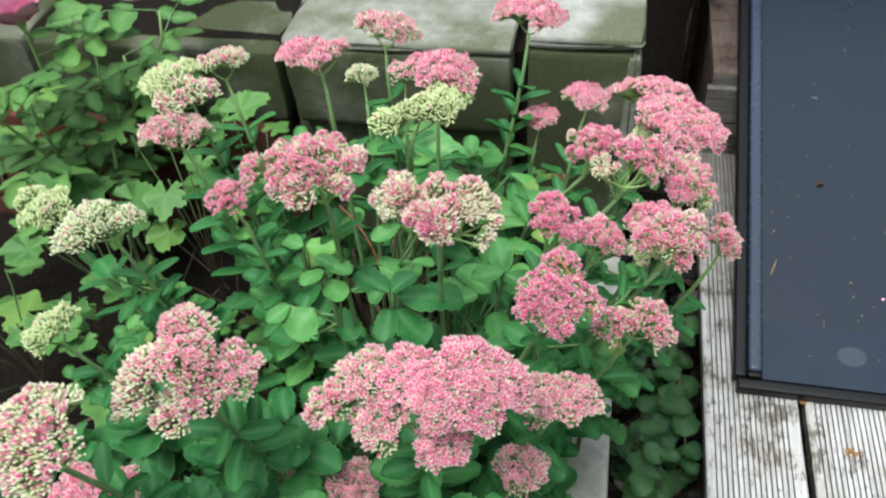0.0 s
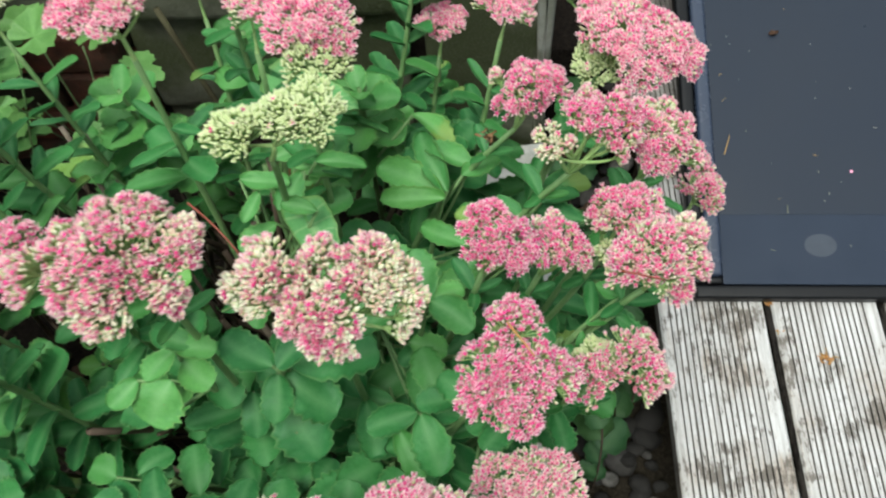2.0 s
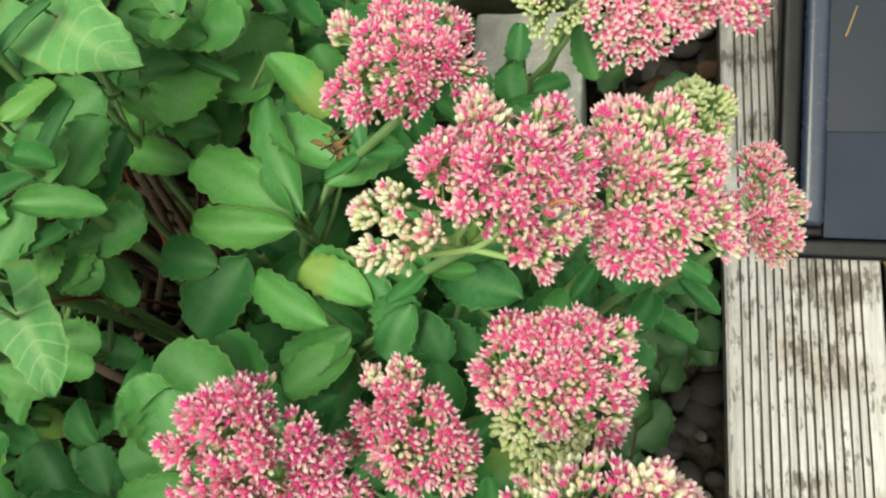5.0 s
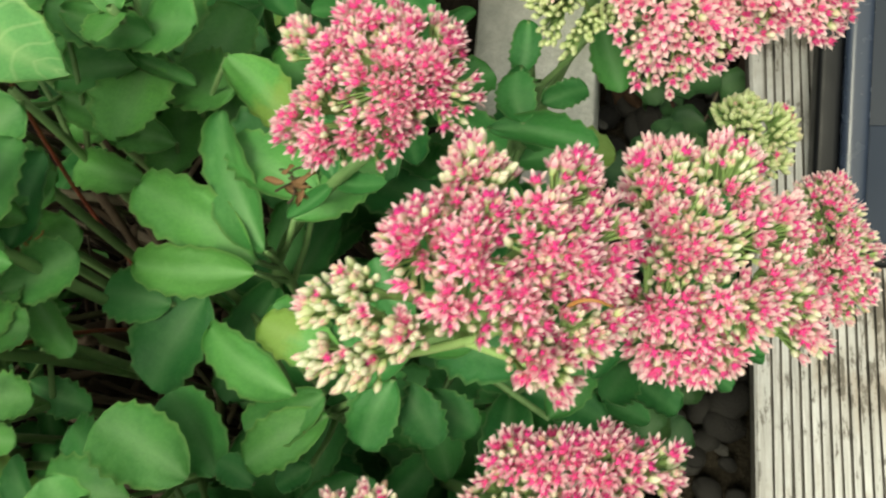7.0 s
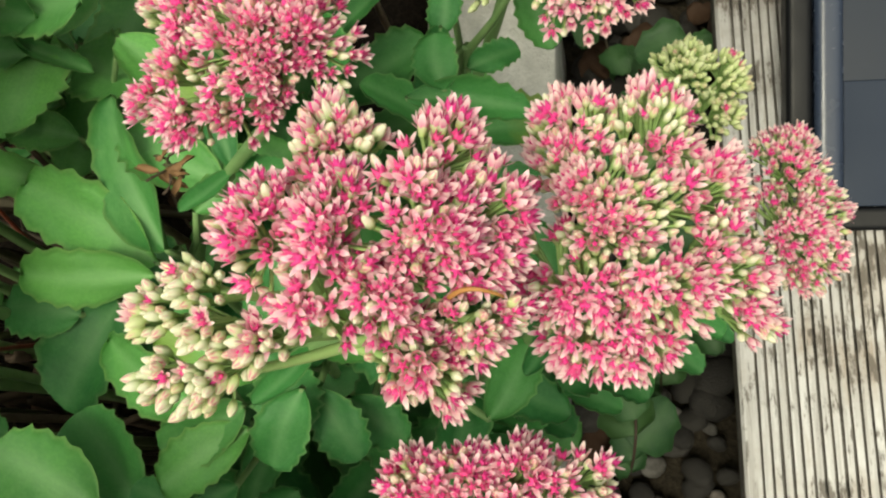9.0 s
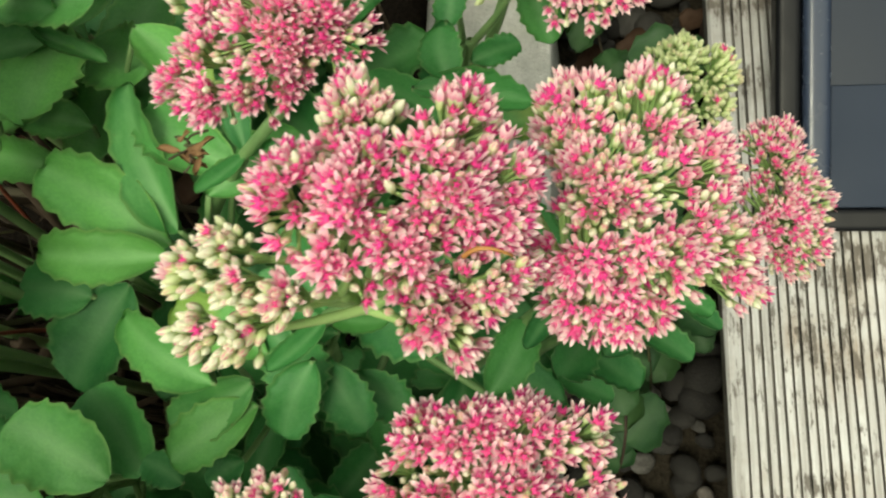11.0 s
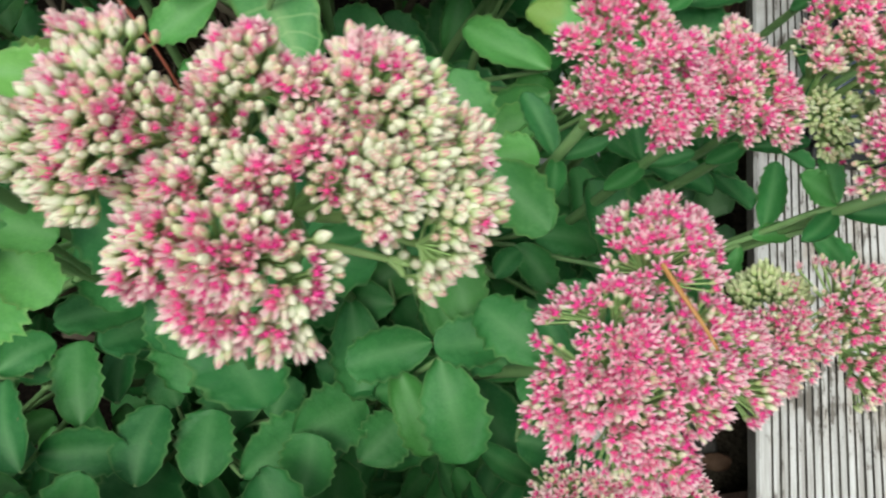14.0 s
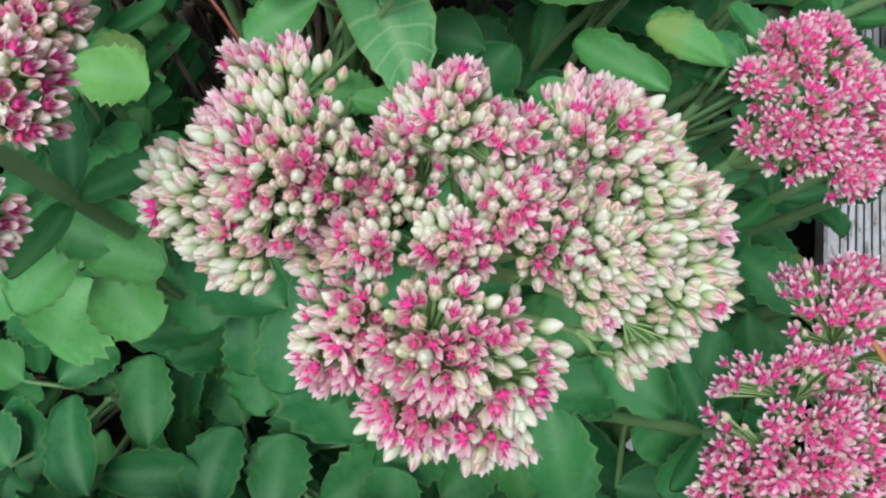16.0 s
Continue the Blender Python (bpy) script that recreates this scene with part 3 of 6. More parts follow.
def cyme(name, parent, centre, normal, radius, kind, rnd, single=0, spacing=0.0031, taken=None, flare=0.8, far=False):
    """One domed cluster of florets on its fan of fine stalks."""
    shares, tone, size = BLOOM[kind]
    spacing *= (0.78 if kind == "green" else 0.88) if far else 0.70 if kind in ("bud", "ivory") else 0.77 if kind in ("cream", "green") else 0.88 if kind in ("pale", "blush") else 0.95
    count = max(8, int(1.12 * math.pi * radius ** 2 / (spacing ** 2 * 0.87)))
    fr = frame_of(normal)
    lumps = [(rnd.uniform(0, 1) ** 0.5 * radius, rnd.uniform(0, 2 * math.pi)) for _ in range(max(3, int((radius / 0.0082) ** 2)))]
    lumps = np.array([(r * math.cos(w), r * math.sin(w)) for r, w in lumps])
    hub = np.array(centre) - fr[:, 2] * (radius * 0.5 + 0.008)
    vs, at, ts, ms, base = [], [], [], [], 0
    others = np.array(taken) if taken else np.full((1, 3), 99.0)
    turn, w1, w2 = rnd.uniform(0, 6.28), rnd.uniform(0, 6.28), rnd.uniform(0, 6.28)
    for i in range(count):
        th = 2.39996 * i + turn
        rho = radius * ((i + 0.5) / count) ** 0.5 * (1 + 0.11 * math.sin(3 * th + w1) + 0.08 * math.sin(5 * th + w2))
        p = np.array((rho * math.cos(th), rho * math.sin(th))) + np.array((rnd.gauss(0, 1), rnd.gauss(0, 1))) * spacing * 0.2
        dist = np.hypot(*(lumps - p).T)
        near = int(dist.argmin())
        if dist[near] > 0.0074 and rnd.random() < (0.5 if kind in ("hot", "pink", "dull") and not far else 0.15):
            continue
        lift = 0.0058 * max(0.0, 1 - (dist[near] / 0.009) ** 2) + rnd.gauss(0, 0.0011)
        p = p + (lumps[near] - p) * 0.05
        q = rho / radius
        local = np.array((p[0], p[1], (radius * 0.22 - radius * 0.65 * flare * q ** 2.6) * (0.65 if far else 1.0) + lift))
        tocentre = (p - lumps[near]) / 0.012
        ax = np.array((p[0] / radius * flare + tocentre[0] * 0.28, p[1] / radius * flare + tocentre[1] * 0.28, 1.0)) + np.array((rnd.gauss(0, 0.13), rnd.gauss(0, 0.13), 0))
        pos = np.array(centre) + fr @ local
        ax = fr @ ax
        ax /= np.linalg.norm(ax)
        if np.abs(others - pos).max(axis=1).min() < 0.0022:
            continue
        if taken is not None:
            taken.append(pos)
        x, pick = rnd.random() + (0.12 if dist[near] < 0.003 else -0.03), 0
        edge_bud = (0.06 if kind in ("hot", "pink") else 0.2) if q > 0.84 else 0.0
        x -= edge_bud
        acc = 0.0
        for pick, s in enumerate(shares):
            acc += s
            if x < acc:
                break
        v, a, t, m = FLORETS[("far_" if far else "") + ("bud", "small", "half", "open", "star")[pick]]
        sc = 0.00096 * size * rnd.uniform(0.84, 1.12)
        if pick < 2 and kind in ("pink", "hot", "pale", "dull"):
            sc *= 0.74 if kind == "pale" else 0.82
        g = frame_of(ax)
        w = rnd.uniform(0, 6.28)
        rot = np.array(((math.cos(w), -math.sin(w), 0), (math.sin(w), math.cos(w), 0), (0, 0, 1)))
        hue = min(1.0, max(0.0, tone * (0.7 if far else 1.0) + rnd.gauss(0, 0.15)))
        ch = rnd.uniform(0.8, 1.0) if kind == "green" else rnd.random()
        if far and pick < 2 and kind in ("pink", "hot", "dull", "pale"):
            hue = min(1.0, tone + 0.35)
        if i < single:
            m4 = Matrix((g @ rot * sc).tolist()).to_4x4()
            m4.translation = Vector(pos - ax * 0.004)
            part_mesh("floret", floret_mesh(pick, kind, rnd.randrange(4)), parent, "", m4)
        else:
            vs.append(pos - ax * 0.004 + (v * sc) @ (g @ rot).T)
            at.append(np.column_stack((a, np.full(len(a), hue), np.full(len(a), ch))))
            ts.append(t + base)
            ms.append(m)
            base += len(v)
        # its stalk, to the foot of its lump
        foot = hub + (np.array(centre) + fr @ np.array((*lumps[near] * 0.8, -0.2 * radius)) - hub) * 0.55
        top = pos - ax * 0.0038
        e1, e2 = g[:, 0] * 0.00055, g[:, 1] * 0.00055
        tri = [top + e1, top - e1 * 0.5 + e2, top - e1 * 0.5 - e2]
        tri += [foot + e1, foot - e1 * 0.5 + e2, foot - e1 * 0.5 - e2]
        vs.append(np.array(tri))
        at.append(np.tile((0.0, 0.0, hue, ch), (6, 1)))
        ts.append(np.array([(0, 1, 4), (0, 4, 3), (1, 2, 5), (1, 5, 4), (2, 0, 3), (2, 3, 5)]) + base)
        ms.append(np.zeros(6, int))
        base += 6
    for lx, ly in lumps:
        foot = hub + (np.array(centre) + fr @ np.array((lx * 0.8, ly * 0.8, -0.2 * radius)) - hub) * 0.55
        v, t = tube([hub, (hub + foot) / 2 + fr[:, 2] * 0.001, foot], (0.0012, 0.001, 0.0008), 5)
        vs.append(np.array(v))
        at.append(np.tile((0.0, 0.0, 0.0, 0.5), (len(v), 1)))
        ts.append(np.array(t) + base)
        ms.append(np.zeros(len(t), int))
        base += len(v)
    me = tri_mesh(name, np.concatenate(vs), np.concatenate(ts), [M_STALK, M_BUD, M_PETAL, M_CARPEL], np.concatenate(ms), np.concatenate(at))
    return tagged(part_mesh(name, me, parent), kind="stuff")


LOOKS = {
    "green": "tight pale green flower buds",
    "bud": "cream-green flower buds flushed with pink",
    "cream": "cream buds and opening pink florets",
    "ivory": "ivory flower buds with a few pink florets",
    "pale": "pale pink and cream florets",
    "blush": "white-petalled florets flushed with pink",
    "pink": "pink starry florets with cream buds",
    "hot": "deep pink open florets",
    "dull": "dusty pink ageing florets",
}
CROWN = Vector((-0.44, 0.52, 0.0))


def bare_middle(p):
    """The clump lies open in its middle, down to the old stalks."""
    over_edging = -0.178 < p.x < -0.08 and 0.62 < p.y < 0.80 and p.z > 0.12
    under_bindweed = -0.44 < p.x < -0.34 and 0.44 < p.y < 0.57 and p.z > 0.40
    return over_edging or under_bindweed or (-0.53 < p.x < -0.37 and 0.50 < p.y < 0.72 and p.z < 0.46)


def flowering_stem(domes, foot=None, via=None, singles=0, upto=0.9, leaves=True, far=False):
    rnd = random.Random(int(domes[0][0] * 10007 + domes[0][1] * 3001))
    pts = [Vector(d[:3]) for d in domes]
    mid = sum(pts, Vector()) / len(pts)
    kind = domes[0][4]
    fork = mid - Vector((0, 0, 0.05 + 0.12 * max((p - mid).length for p in pts)))
    lean = mid - CROWN
    lean.z = 0
    if foot is None:
        foot = CROWN + lean * 0.55 + Vector((rnd.uniform(-0.03, 0.03), rnd.uniform(-0.03, 0.03), 0))
    foot = Vector((foot[0], foot[1], -0.03))
    fork -= lean.normalized() * 0.012 if lean.length > 0.05 else Vector()
    st = thing("stonecrop_stem", foot, "green stonecrop stem bearing " + LOOKS[kind], "flower", "flowering stonecrop stems")
    hgt = fork.z
    path = curve_points(foot, foot + Vector((0, 0, hgt * 0.45)) + lean * 0.05, fork - lean * 0.12 - Vector((0, 0, hgt * 0.3)), fork, 14)
    if via is not None:
        path = curve_points(foot, Vector(via) - Vector((0, 0, via[2] * 0.35)) - lean * 0.1, Vector(via), fork, 14)
    v, t = tube(path, [0.0042 - 0.0018 * i / 13 for i in range(14)], 8)
    part_mesh("stem", tri_mesh("stem", v, t, [M_STEM]), st)
    placed, hubs, fv, ft = [], [], [], []
    for d in domes:
        n = (Vector(d[:3]) - mid) * (0.4 if far else 1.1) + Vector((0, 0, 0.055)) + lean * 0.03
        n.normalize()
        c = Vector(d[:3]) - n * 0.10 * d[3]
        hub = c - n * (d[3] * 0.5 + 0.008)
        placed.append((c, n, d[3], d[4]))
        hubs.append(hub)
    order = sorted(range(len(hubs)), key=lambda i: math.atan2(hubs[i].y - mid.y, hubs[i].x - mid.x))
    groups = max(1, round(len(hubs) / 3.2))
    for g in range(groups):
        some = [hubs[i] for i in order[g * len(hubs) // groups:(g + 1) * len(hubs) // groups]]
        node = fork.lerp(sum(some, Vector()) / len(some), 0.58 if len(some) > 1 else 0.3)
        branches = [(fork, node, 0.0021, 0.0017)] + [(node, hub, 0.0015, 0.0010) for hub in some]
        for p, q, r0, r1 in branches:
            bend = (p + q) / 2 + Vector((q.x - p.x, q.y - p.y, 0)) * 0.2
            tv, tt = tube(curve_points(p, (p + bend) / 2, bend, q, 6), [r0 + (r1 - r0) * i / 5 for i in range(6)], 6)
            ft += [tuple(k + len(fv) for k in f) for f in tt]
            fv += tv
    head = part_mesh("flower_head", tri_mesh("flower_head", fv, ft, [M_STALK]), st)
    taken = []
    for c, n, radius, look_kind in placed:
        share = int(singles * radius ** 2 / sum(p[2] ** 2 for p in placed))
        cyme("corymb", head, tuple(c), tuple(n), radius, look_kind, rnd, share, taken=taken, flare=0.8 if len(placed) < 3 else 0.7, far=far)
    if leaves:
        total = sum((path[i + 1] - path[i]).length for i in range(13))
        u, turn = 0.30, rnd.uniform(0, 3)
        while u < upto:
            f = u * 13
            i = min(12, int(f))
            p = path[i].lerp(path[i + 1], f - i)
            d = (path[i + 1] - path[i]).normalized()
            size = 0.058 - 0.028 * max(0.0, (u - 0.45) / 0.5) ** 1.2
            size *= rnd.uniform(0.85, 1.12) * (1.12 if far else 1.0)
            for side in (0, math.pi) if not bare_middle(p) else ():
                w = turn + side + rnd.uniform(-0.25, 0.25)
                a = d.cross(Vector((0.2, 0.9, 0.1))).normalized()
                b = d.cross(a)
                out = a * math.cos(w) + b * math.sin(w)
                way = out + d * rnd.uniform(0.25, 0.65)
                leaf_on(st, p + out * 0.002, way, d - out * 0.3, size * rnd.uniform(0.9, 1.1), rnd.uniform(0.66, 0.9), rnd.randrange(6), "leaf", NARROW if u > 0.82 or rnd.random() < (0.6 if far else 0.12) else FRESH_LIT if p.y > 0.46 and p.x < -0.34 and rnd.random() < 0.45 else LEAVES)
            turn += math.pi / 2 + rnd.uniform(-0.2, 0.2)
            u += rnd.uniform(0.021, 0.029) / total
        if upto < 0.9:
            for k in range(3):
                w = 2.1 * k + rnd.uniform(-0.4, 0.4)
                out = Vector((math.cos(w), math.sin(w), 0))
                leaf_on(st, path[12] + out * 0.002, out + Vector((0, 0, 0.55)), Vector((0, 0, 1)) - out * 0.4, rnd.uniform(0.022, 0.030), 0.8, k, "leaf", NARROW)
    return st


def leafy_shoot(x, y, top, tilt=(0, 0), big=0.062, nodes=5, seed=0):
    """A stem without a flower head, crowned by a loose rosette."""
    rnd = random.Random(seed * 77 + int(x * 1000))
    foot = Vector((x - tilt[0] * 0.6, y - tilt[1] * 0.6, -0.03))
    tip = Vector((x, y, top))
    st = thing("leafy_stonecrop_shoot", foot, "green stonecrop shoot with toothed fleshy leaves, not in flower", "plant", "leafy stonecrop shoots")
    path = curve_points(foot, foot + Vector((0, 0, top * 0.5)), tip - Vector((tilt[0] * 0.3, tilt[1] * 0.3, top * 0.3)), tip, 9)
    v, t = tube(path, [0.0038 - 0.0016 * i / 8 for i in range(9)], 7)
    part_mesh("stem", tri_mesh("stem", v, t, [M_STEM]), st)
    d = (path[-1] - path[-2]).normalized()
    a = d.cross(Vector((0.2, 0.9, 0.1))).normalized()
    b = d.cross(a)
    turn = rnd.uniform(0, 3)
    for k in range(nodes):
        p = tip - d * (0.006 + 0.021 * k)
        if bare_middle(p):
            break
        size = big * (0.5 + 0.5 * min(1.0, (k + 0.4) / 2.2)) * rnd.uniform(0.88, 1.1)
        for side in (0, math.pi):
            w = turn + side + rnd.uniform(-0.25, 0.25)
            out = a * math.cos(w) + b * math.sin(w)
            way = out + d * (0.9 - 0.22 * k + rnd.uniform(-0.12, 0.12))
            leaf_on(st, p, way, d - out * 0.2, size, rnd.uniform(0.95, 1.2), rnd.randrange(6), "leaf", FRESH_LIT if y > 0.48 and x < -0.33 else LEAVES)
        turn += math.pi / 2 + rnd.uniform(-0.2, 0.2)
    return st

def rosette(centre, leaves):
    """A leafy shoot whose crown leaves are set one by one: foot, tip, breadth."""
    rnd = random.Random(int(centre[0] * 9173 + centre[1] * 577))
    tip = Vector(centre)
    lean = tip - CROWN
    foot = Vector((CROWN.x + lean.x * 0.7, CROWN.y + lean.y * 0.7, -0.03))
    st = thing("leafy_stonecrop_shoot", foot, "green stonecrop shoot with toothed fleshy leaves, not in flower", "plant", "leafy stonecrop shoots")
    path = curve_points(foot, foot + Vector((0, 0, tip.z * 0.5)), tip - Vector((lean.x * 0.1, lean.y * 0.1, tip.z * 0.3)), tip, 9)
    v, t = tube(path, [0.0038 - 0.0014 * i / 8 for i in range(9)], 7)
    part_mesh("stem", tri_mesh("stem", v, t, [M_STEM]), st)
    for a, b, wide in leaves:
        a, b = Vector(a), Vector(b)
        way = b - a
        side = Vector((rnd.uniform(-0.22, 0.22), rnd.uniform(-0.35, 0.12), 1.0))
        # low leaves keep the darker copy, which paints them as shaded
        leaf_on(st, a, way, side, way.length * 1.03, wide, rnd.randrange(6), "leaf", FRESH_LIT if a.z > 0.47 and a.x < -0.42 or (a.z > 0.405 or a.y > 0.62) and (a.y > 0.5 and a.x < -0.22 or a.y > 0.445 and a.x < -0.27) else LEAVES)
        hold = tip.lerp(path[5], rnd.random() * 0.5)
        if (hold - a).length > 0.004:
            v, t = tube([hold, (hold + a) / 2 - Vector((0, 0, 0.004)), a], (0.002, 0.0016, 0.0014), 5)
            part_mesh("leaf_stalk", tri_mesh("leaf_stalk", v, t, [M_STEM]), st)
    return st

# ---- ground ----
def sheet(name, x0, x1, y0, y1, nx, ny, height, material, label, category):
    xs, ys = np.linspace(x0, x1, nx), np.linspace(y0, y1, ny)
    v = [(x, y, height(x, y)) for y in ys for x in xs]
    t = []
    for j in range(ny - 1):
        for i in range(nx - 1):
            q = j * nx + i
            t += [(q, q + 1, q + nx + 1), (q, q + nx + 1, q + nx)]
    ob = new(name, tri_mesh(name, v, t, [material]))
    return tagged(ob, label, category, "", "structure")


sheet("ground", -400, 400, -400, 400, 41, 41, lambda x, y: -0.22, M_GROUND, "dark bare earth that carries the garden", "ground")
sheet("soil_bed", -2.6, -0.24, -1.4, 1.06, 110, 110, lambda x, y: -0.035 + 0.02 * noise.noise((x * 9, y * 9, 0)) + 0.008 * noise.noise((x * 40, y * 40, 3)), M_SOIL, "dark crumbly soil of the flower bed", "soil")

# concrete edging between bed and gravel
edging = thing("edging", (-0.2, 0.4, -0.15), "pale concrete edging along the flower bed", "edging", "", "structure")
y = -1.4
for i, run in enumerate((0.5, 0.52, 0.5, 0.49, 0.42)):
    y1 = min(y + run, 0.985)
    part("edging_block", roughen(box(-0.265, -0.143, y + 0.004, y1 - 0.004, -0.3, 0.008 + 0.004 * (i % 2), 0.009), 0.004, 30, 3, i), M_EDGING, edging, smooth=True)
    y = y1

# added walls out of view that block the low sky and deepen shade
M_PLASTER = stone_material("dull_sky_block_plaster", (0.24, 0.22, 0.19), (0.16, 0.15, 0.13), (0.07, 0.08, 0.045), 0.42)
for side, x0, x1, y0, y1, high in (("north", -4.2, 3.6, 3.6, 3.8, 2.6), ("south", -4.2, 3.6, -3.4, -3.2, 2.6), ("west", -4.4, -4.2, -3.4, 3.8, 2.6), ("east", 3.6, 3.8, -3.4, 3.8, 3.4)):
    rim = thing("sky_block_wall_" + side, ((x0 + x1) / 2, (y0 + y1) / 2, -0.22), "unseen plain wall added to block the low sky", "wall", "", "structure")
    part("wall_face", box(x0, x1, y0, y1, -0.3, high, 0.01), M_PLASTER, rim)

# ---- decking ----
def grooved_board(name, parent, length, width, thick, material, groove, m, lip=0.013, pitch=0.0078):
    """A decking board along y from 0, its top at z 0, with milled grooves."""
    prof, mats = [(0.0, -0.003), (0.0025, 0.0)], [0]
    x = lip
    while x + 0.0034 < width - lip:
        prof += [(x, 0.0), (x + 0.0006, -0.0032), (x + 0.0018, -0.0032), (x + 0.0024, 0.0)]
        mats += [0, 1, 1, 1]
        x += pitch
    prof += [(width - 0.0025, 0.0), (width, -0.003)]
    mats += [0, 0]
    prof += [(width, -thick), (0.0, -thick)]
    # board sides take the groove wood too, so the gaps look shaded
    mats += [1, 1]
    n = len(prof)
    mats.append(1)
    cuts = 40
    rnd = random.Random(int(width * 1e5 + m.translation.x * 991 + m.translation.y * 77))
    v, t, w = [], [], []
    for j in range(cuts + 1):
        dz = rnd.uniform(-0.0006, 0.0006)
        for x, z in prof:
            wear = 0.0009 * noise.noise((x * 160, j * 0.9, m.translation.x * 7)) if z < -0.001 and z > -0.01 else 0.0
            v.append((x + rnd.uniform(-0.00025, 0.00025), j * length / cuts, z + dz + wear))
    for j in range(cuts):
        for i in range(n):
            a, b = j * n + i, j * n + (i + 1) % n
            t += [(a, b, b + n), (a, b + n, a + n)]
            w += [mats[i], mats[i]]
    for end in (0, cuts):
        for i in range(n - 2):
            q = (end * n, end * n + i + 1, end * n + i + 2)
            t.append(q if end else q[::-1])
            w.append(0)
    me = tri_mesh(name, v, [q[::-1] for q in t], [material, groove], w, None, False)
    return part_mesh(name, me, parent, "", m)


deck = thing("deck", (0.5, 0.0, -0.03), "weathered grey grooved timber decking with dark gaps", "decking", "", "structure")
for i in range(8):
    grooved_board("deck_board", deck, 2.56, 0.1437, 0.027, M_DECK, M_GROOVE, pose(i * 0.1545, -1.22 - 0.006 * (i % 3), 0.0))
for i, jy in enumerate((-0.9, -0.3, 0.35, 0.95, 1.28)):
    part("joist", box(0.012, 1.2, jy - 0.022, jy + 0.022, -0.22, -0.028, 0.002), M_STEP, deck)

# the step at the deck's end
step = thing("wooden_step", (0.5, 1.5, -0.22), "brown stained wooden step with grooved boards", "step", "", "structure")
turned = Matrix.Rotation(radians(-90), 4, "Z")
for k, z in enumerate((0.075, 0.158)):
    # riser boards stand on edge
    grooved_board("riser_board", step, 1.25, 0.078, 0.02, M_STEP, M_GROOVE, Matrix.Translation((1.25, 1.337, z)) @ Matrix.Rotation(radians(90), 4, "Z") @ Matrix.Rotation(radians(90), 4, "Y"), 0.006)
for k in range(5):
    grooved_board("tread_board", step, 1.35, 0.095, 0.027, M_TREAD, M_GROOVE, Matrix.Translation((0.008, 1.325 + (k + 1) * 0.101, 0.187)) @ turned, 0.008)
part("stringer", box(0.012, 0.05, 1.36, 1.84, -0.2, 0.158, 0.003), M_STEP, step)
part("back_board", box(0.0, 1.3, 1.845, 1.88, -0.2, 0.9, 0.003), M_STEP, step)

# dark mass added to stand for the black shade between wall and step
void_mass = thing("void_fill", (-0.1, 1.6, -0.22), "added dark mass filling the shaded void beside the step", "soil", "", "structure")
part("dark_fill", roughen(box(-0.17, -0.03, 1.50, 2.1, -0.3, 0.5, 0.03, 2), 0.02, 12, 4, 3.0), M_SOIL, void_mass)
part("dark_fill", roughen(box(-0.135, -0.02, 1.20, 1.52, -0.3, -0.02, 0.03, 2), 0.02, 12, 4, 5.0), M_SOIL, void_mass)

# ---- dark panel leaning on the step ----
tilt = math.atan(0.275)
panel = thing("framed_panel", (0.046, 0.716, 0.0), "black framed panel with dark glossy face leaning on a step", "panel")
slope = Matrix.Translation((0.046, 0.716, 0.001)) @ Matrix.Rotation(radians(-1.0), 4, "Z") @ Matrix.Rotation(tilt, 4, "X")
PW, PL = 0.62, 1.02
part("back_shell", box(0.0168, PW, 0.0065, PL, 0.0, 0.017, 0.004), M_BLACK, panel, "matt black plastic shell", slope)
part("front_lip", box(0.002, PW - 0.002, -0.013, 0.006, 0.001, 0.0275, 0.005, 4), M_BLACK, panel, "", slope, True)
part("side_rail", box(-0.004, 0.0165, 0.0065, PL, 0.002, 0.0292, 0.006, 4), M_BLACK, panel, "", slope, True)
part("side_bevel", box(0.0168, 0.0392, 0.0165, PL - 0.001, 0.0172, 0.0345, 0.0085, 8), M_SHEEN, panel, "smooth rounded rail with grey-blue sky sheen painted in", slope, True)
part("rail_cap", box(0.0168, 0.0390, 0.0065, 0.0162, 0.0172, 0.0320, 0.004, 3), M_BLACK, panel, "", slope, True)
part("side_rail", box(PW - 0.013, PW, 0.0065, PL, 0.0172, 0.030, 0.0045, 3), M_BLACK, panel, "", slope, True)
part("far_rail", box(0.0395, PW - 0.0135, PL - 0.03, PL - 0.0005, 0.0172, 0.029, 0.004, 3), M_BLACK, panel, "", slope, True)
part("bezel", box(0.0395, PW - 0.0135, 0.0065, 0.107, 0.0172, 0.0275, 0.0012), M_BEZEL, panel, "smooth grey plastic bezel", slope)
part("screen", box(0.0395, PW - 0.0135, 0.1072, PL - 0.031, 0.0172, 0.0258, 0.0006), M_SCREEN, panel, "dark glossy face with specks of dirt", slope)
bm = bmesh.new()
bmesh.ops.create_circle(bm, cap_ends=True, radius=0.022, segments=24, matrix=Matrix.Translation((0.175, 0.062, 0.0277)) @ Matrix.Diagonal((1, 0.75, 1, 1)))
part("sensor_mark", bm, M_MARK, panel, "", slope)
rp = random.Random(5)
for i in range(90):
    lx, ly = rp.uniform(0.045, 0.45), rp.uniform(0.012, 0.9)
    r = rp.uniform(0.0004, 0.0010)
    long = r * rp.choice((1.2, 1.2, 1.5, 2, 3, 6))
    up = 0.0260 if ly > 0.11 else 0.0277
    part("speck", box(-long, long, -r * 0.5, r * 0.5, 0, 0.0006), M_STRAW if i % 4 == 0 else M_COPING, panel, "", slope @ pose(lx, ly, up, 0, 0, rp.uniform(0, 180)))

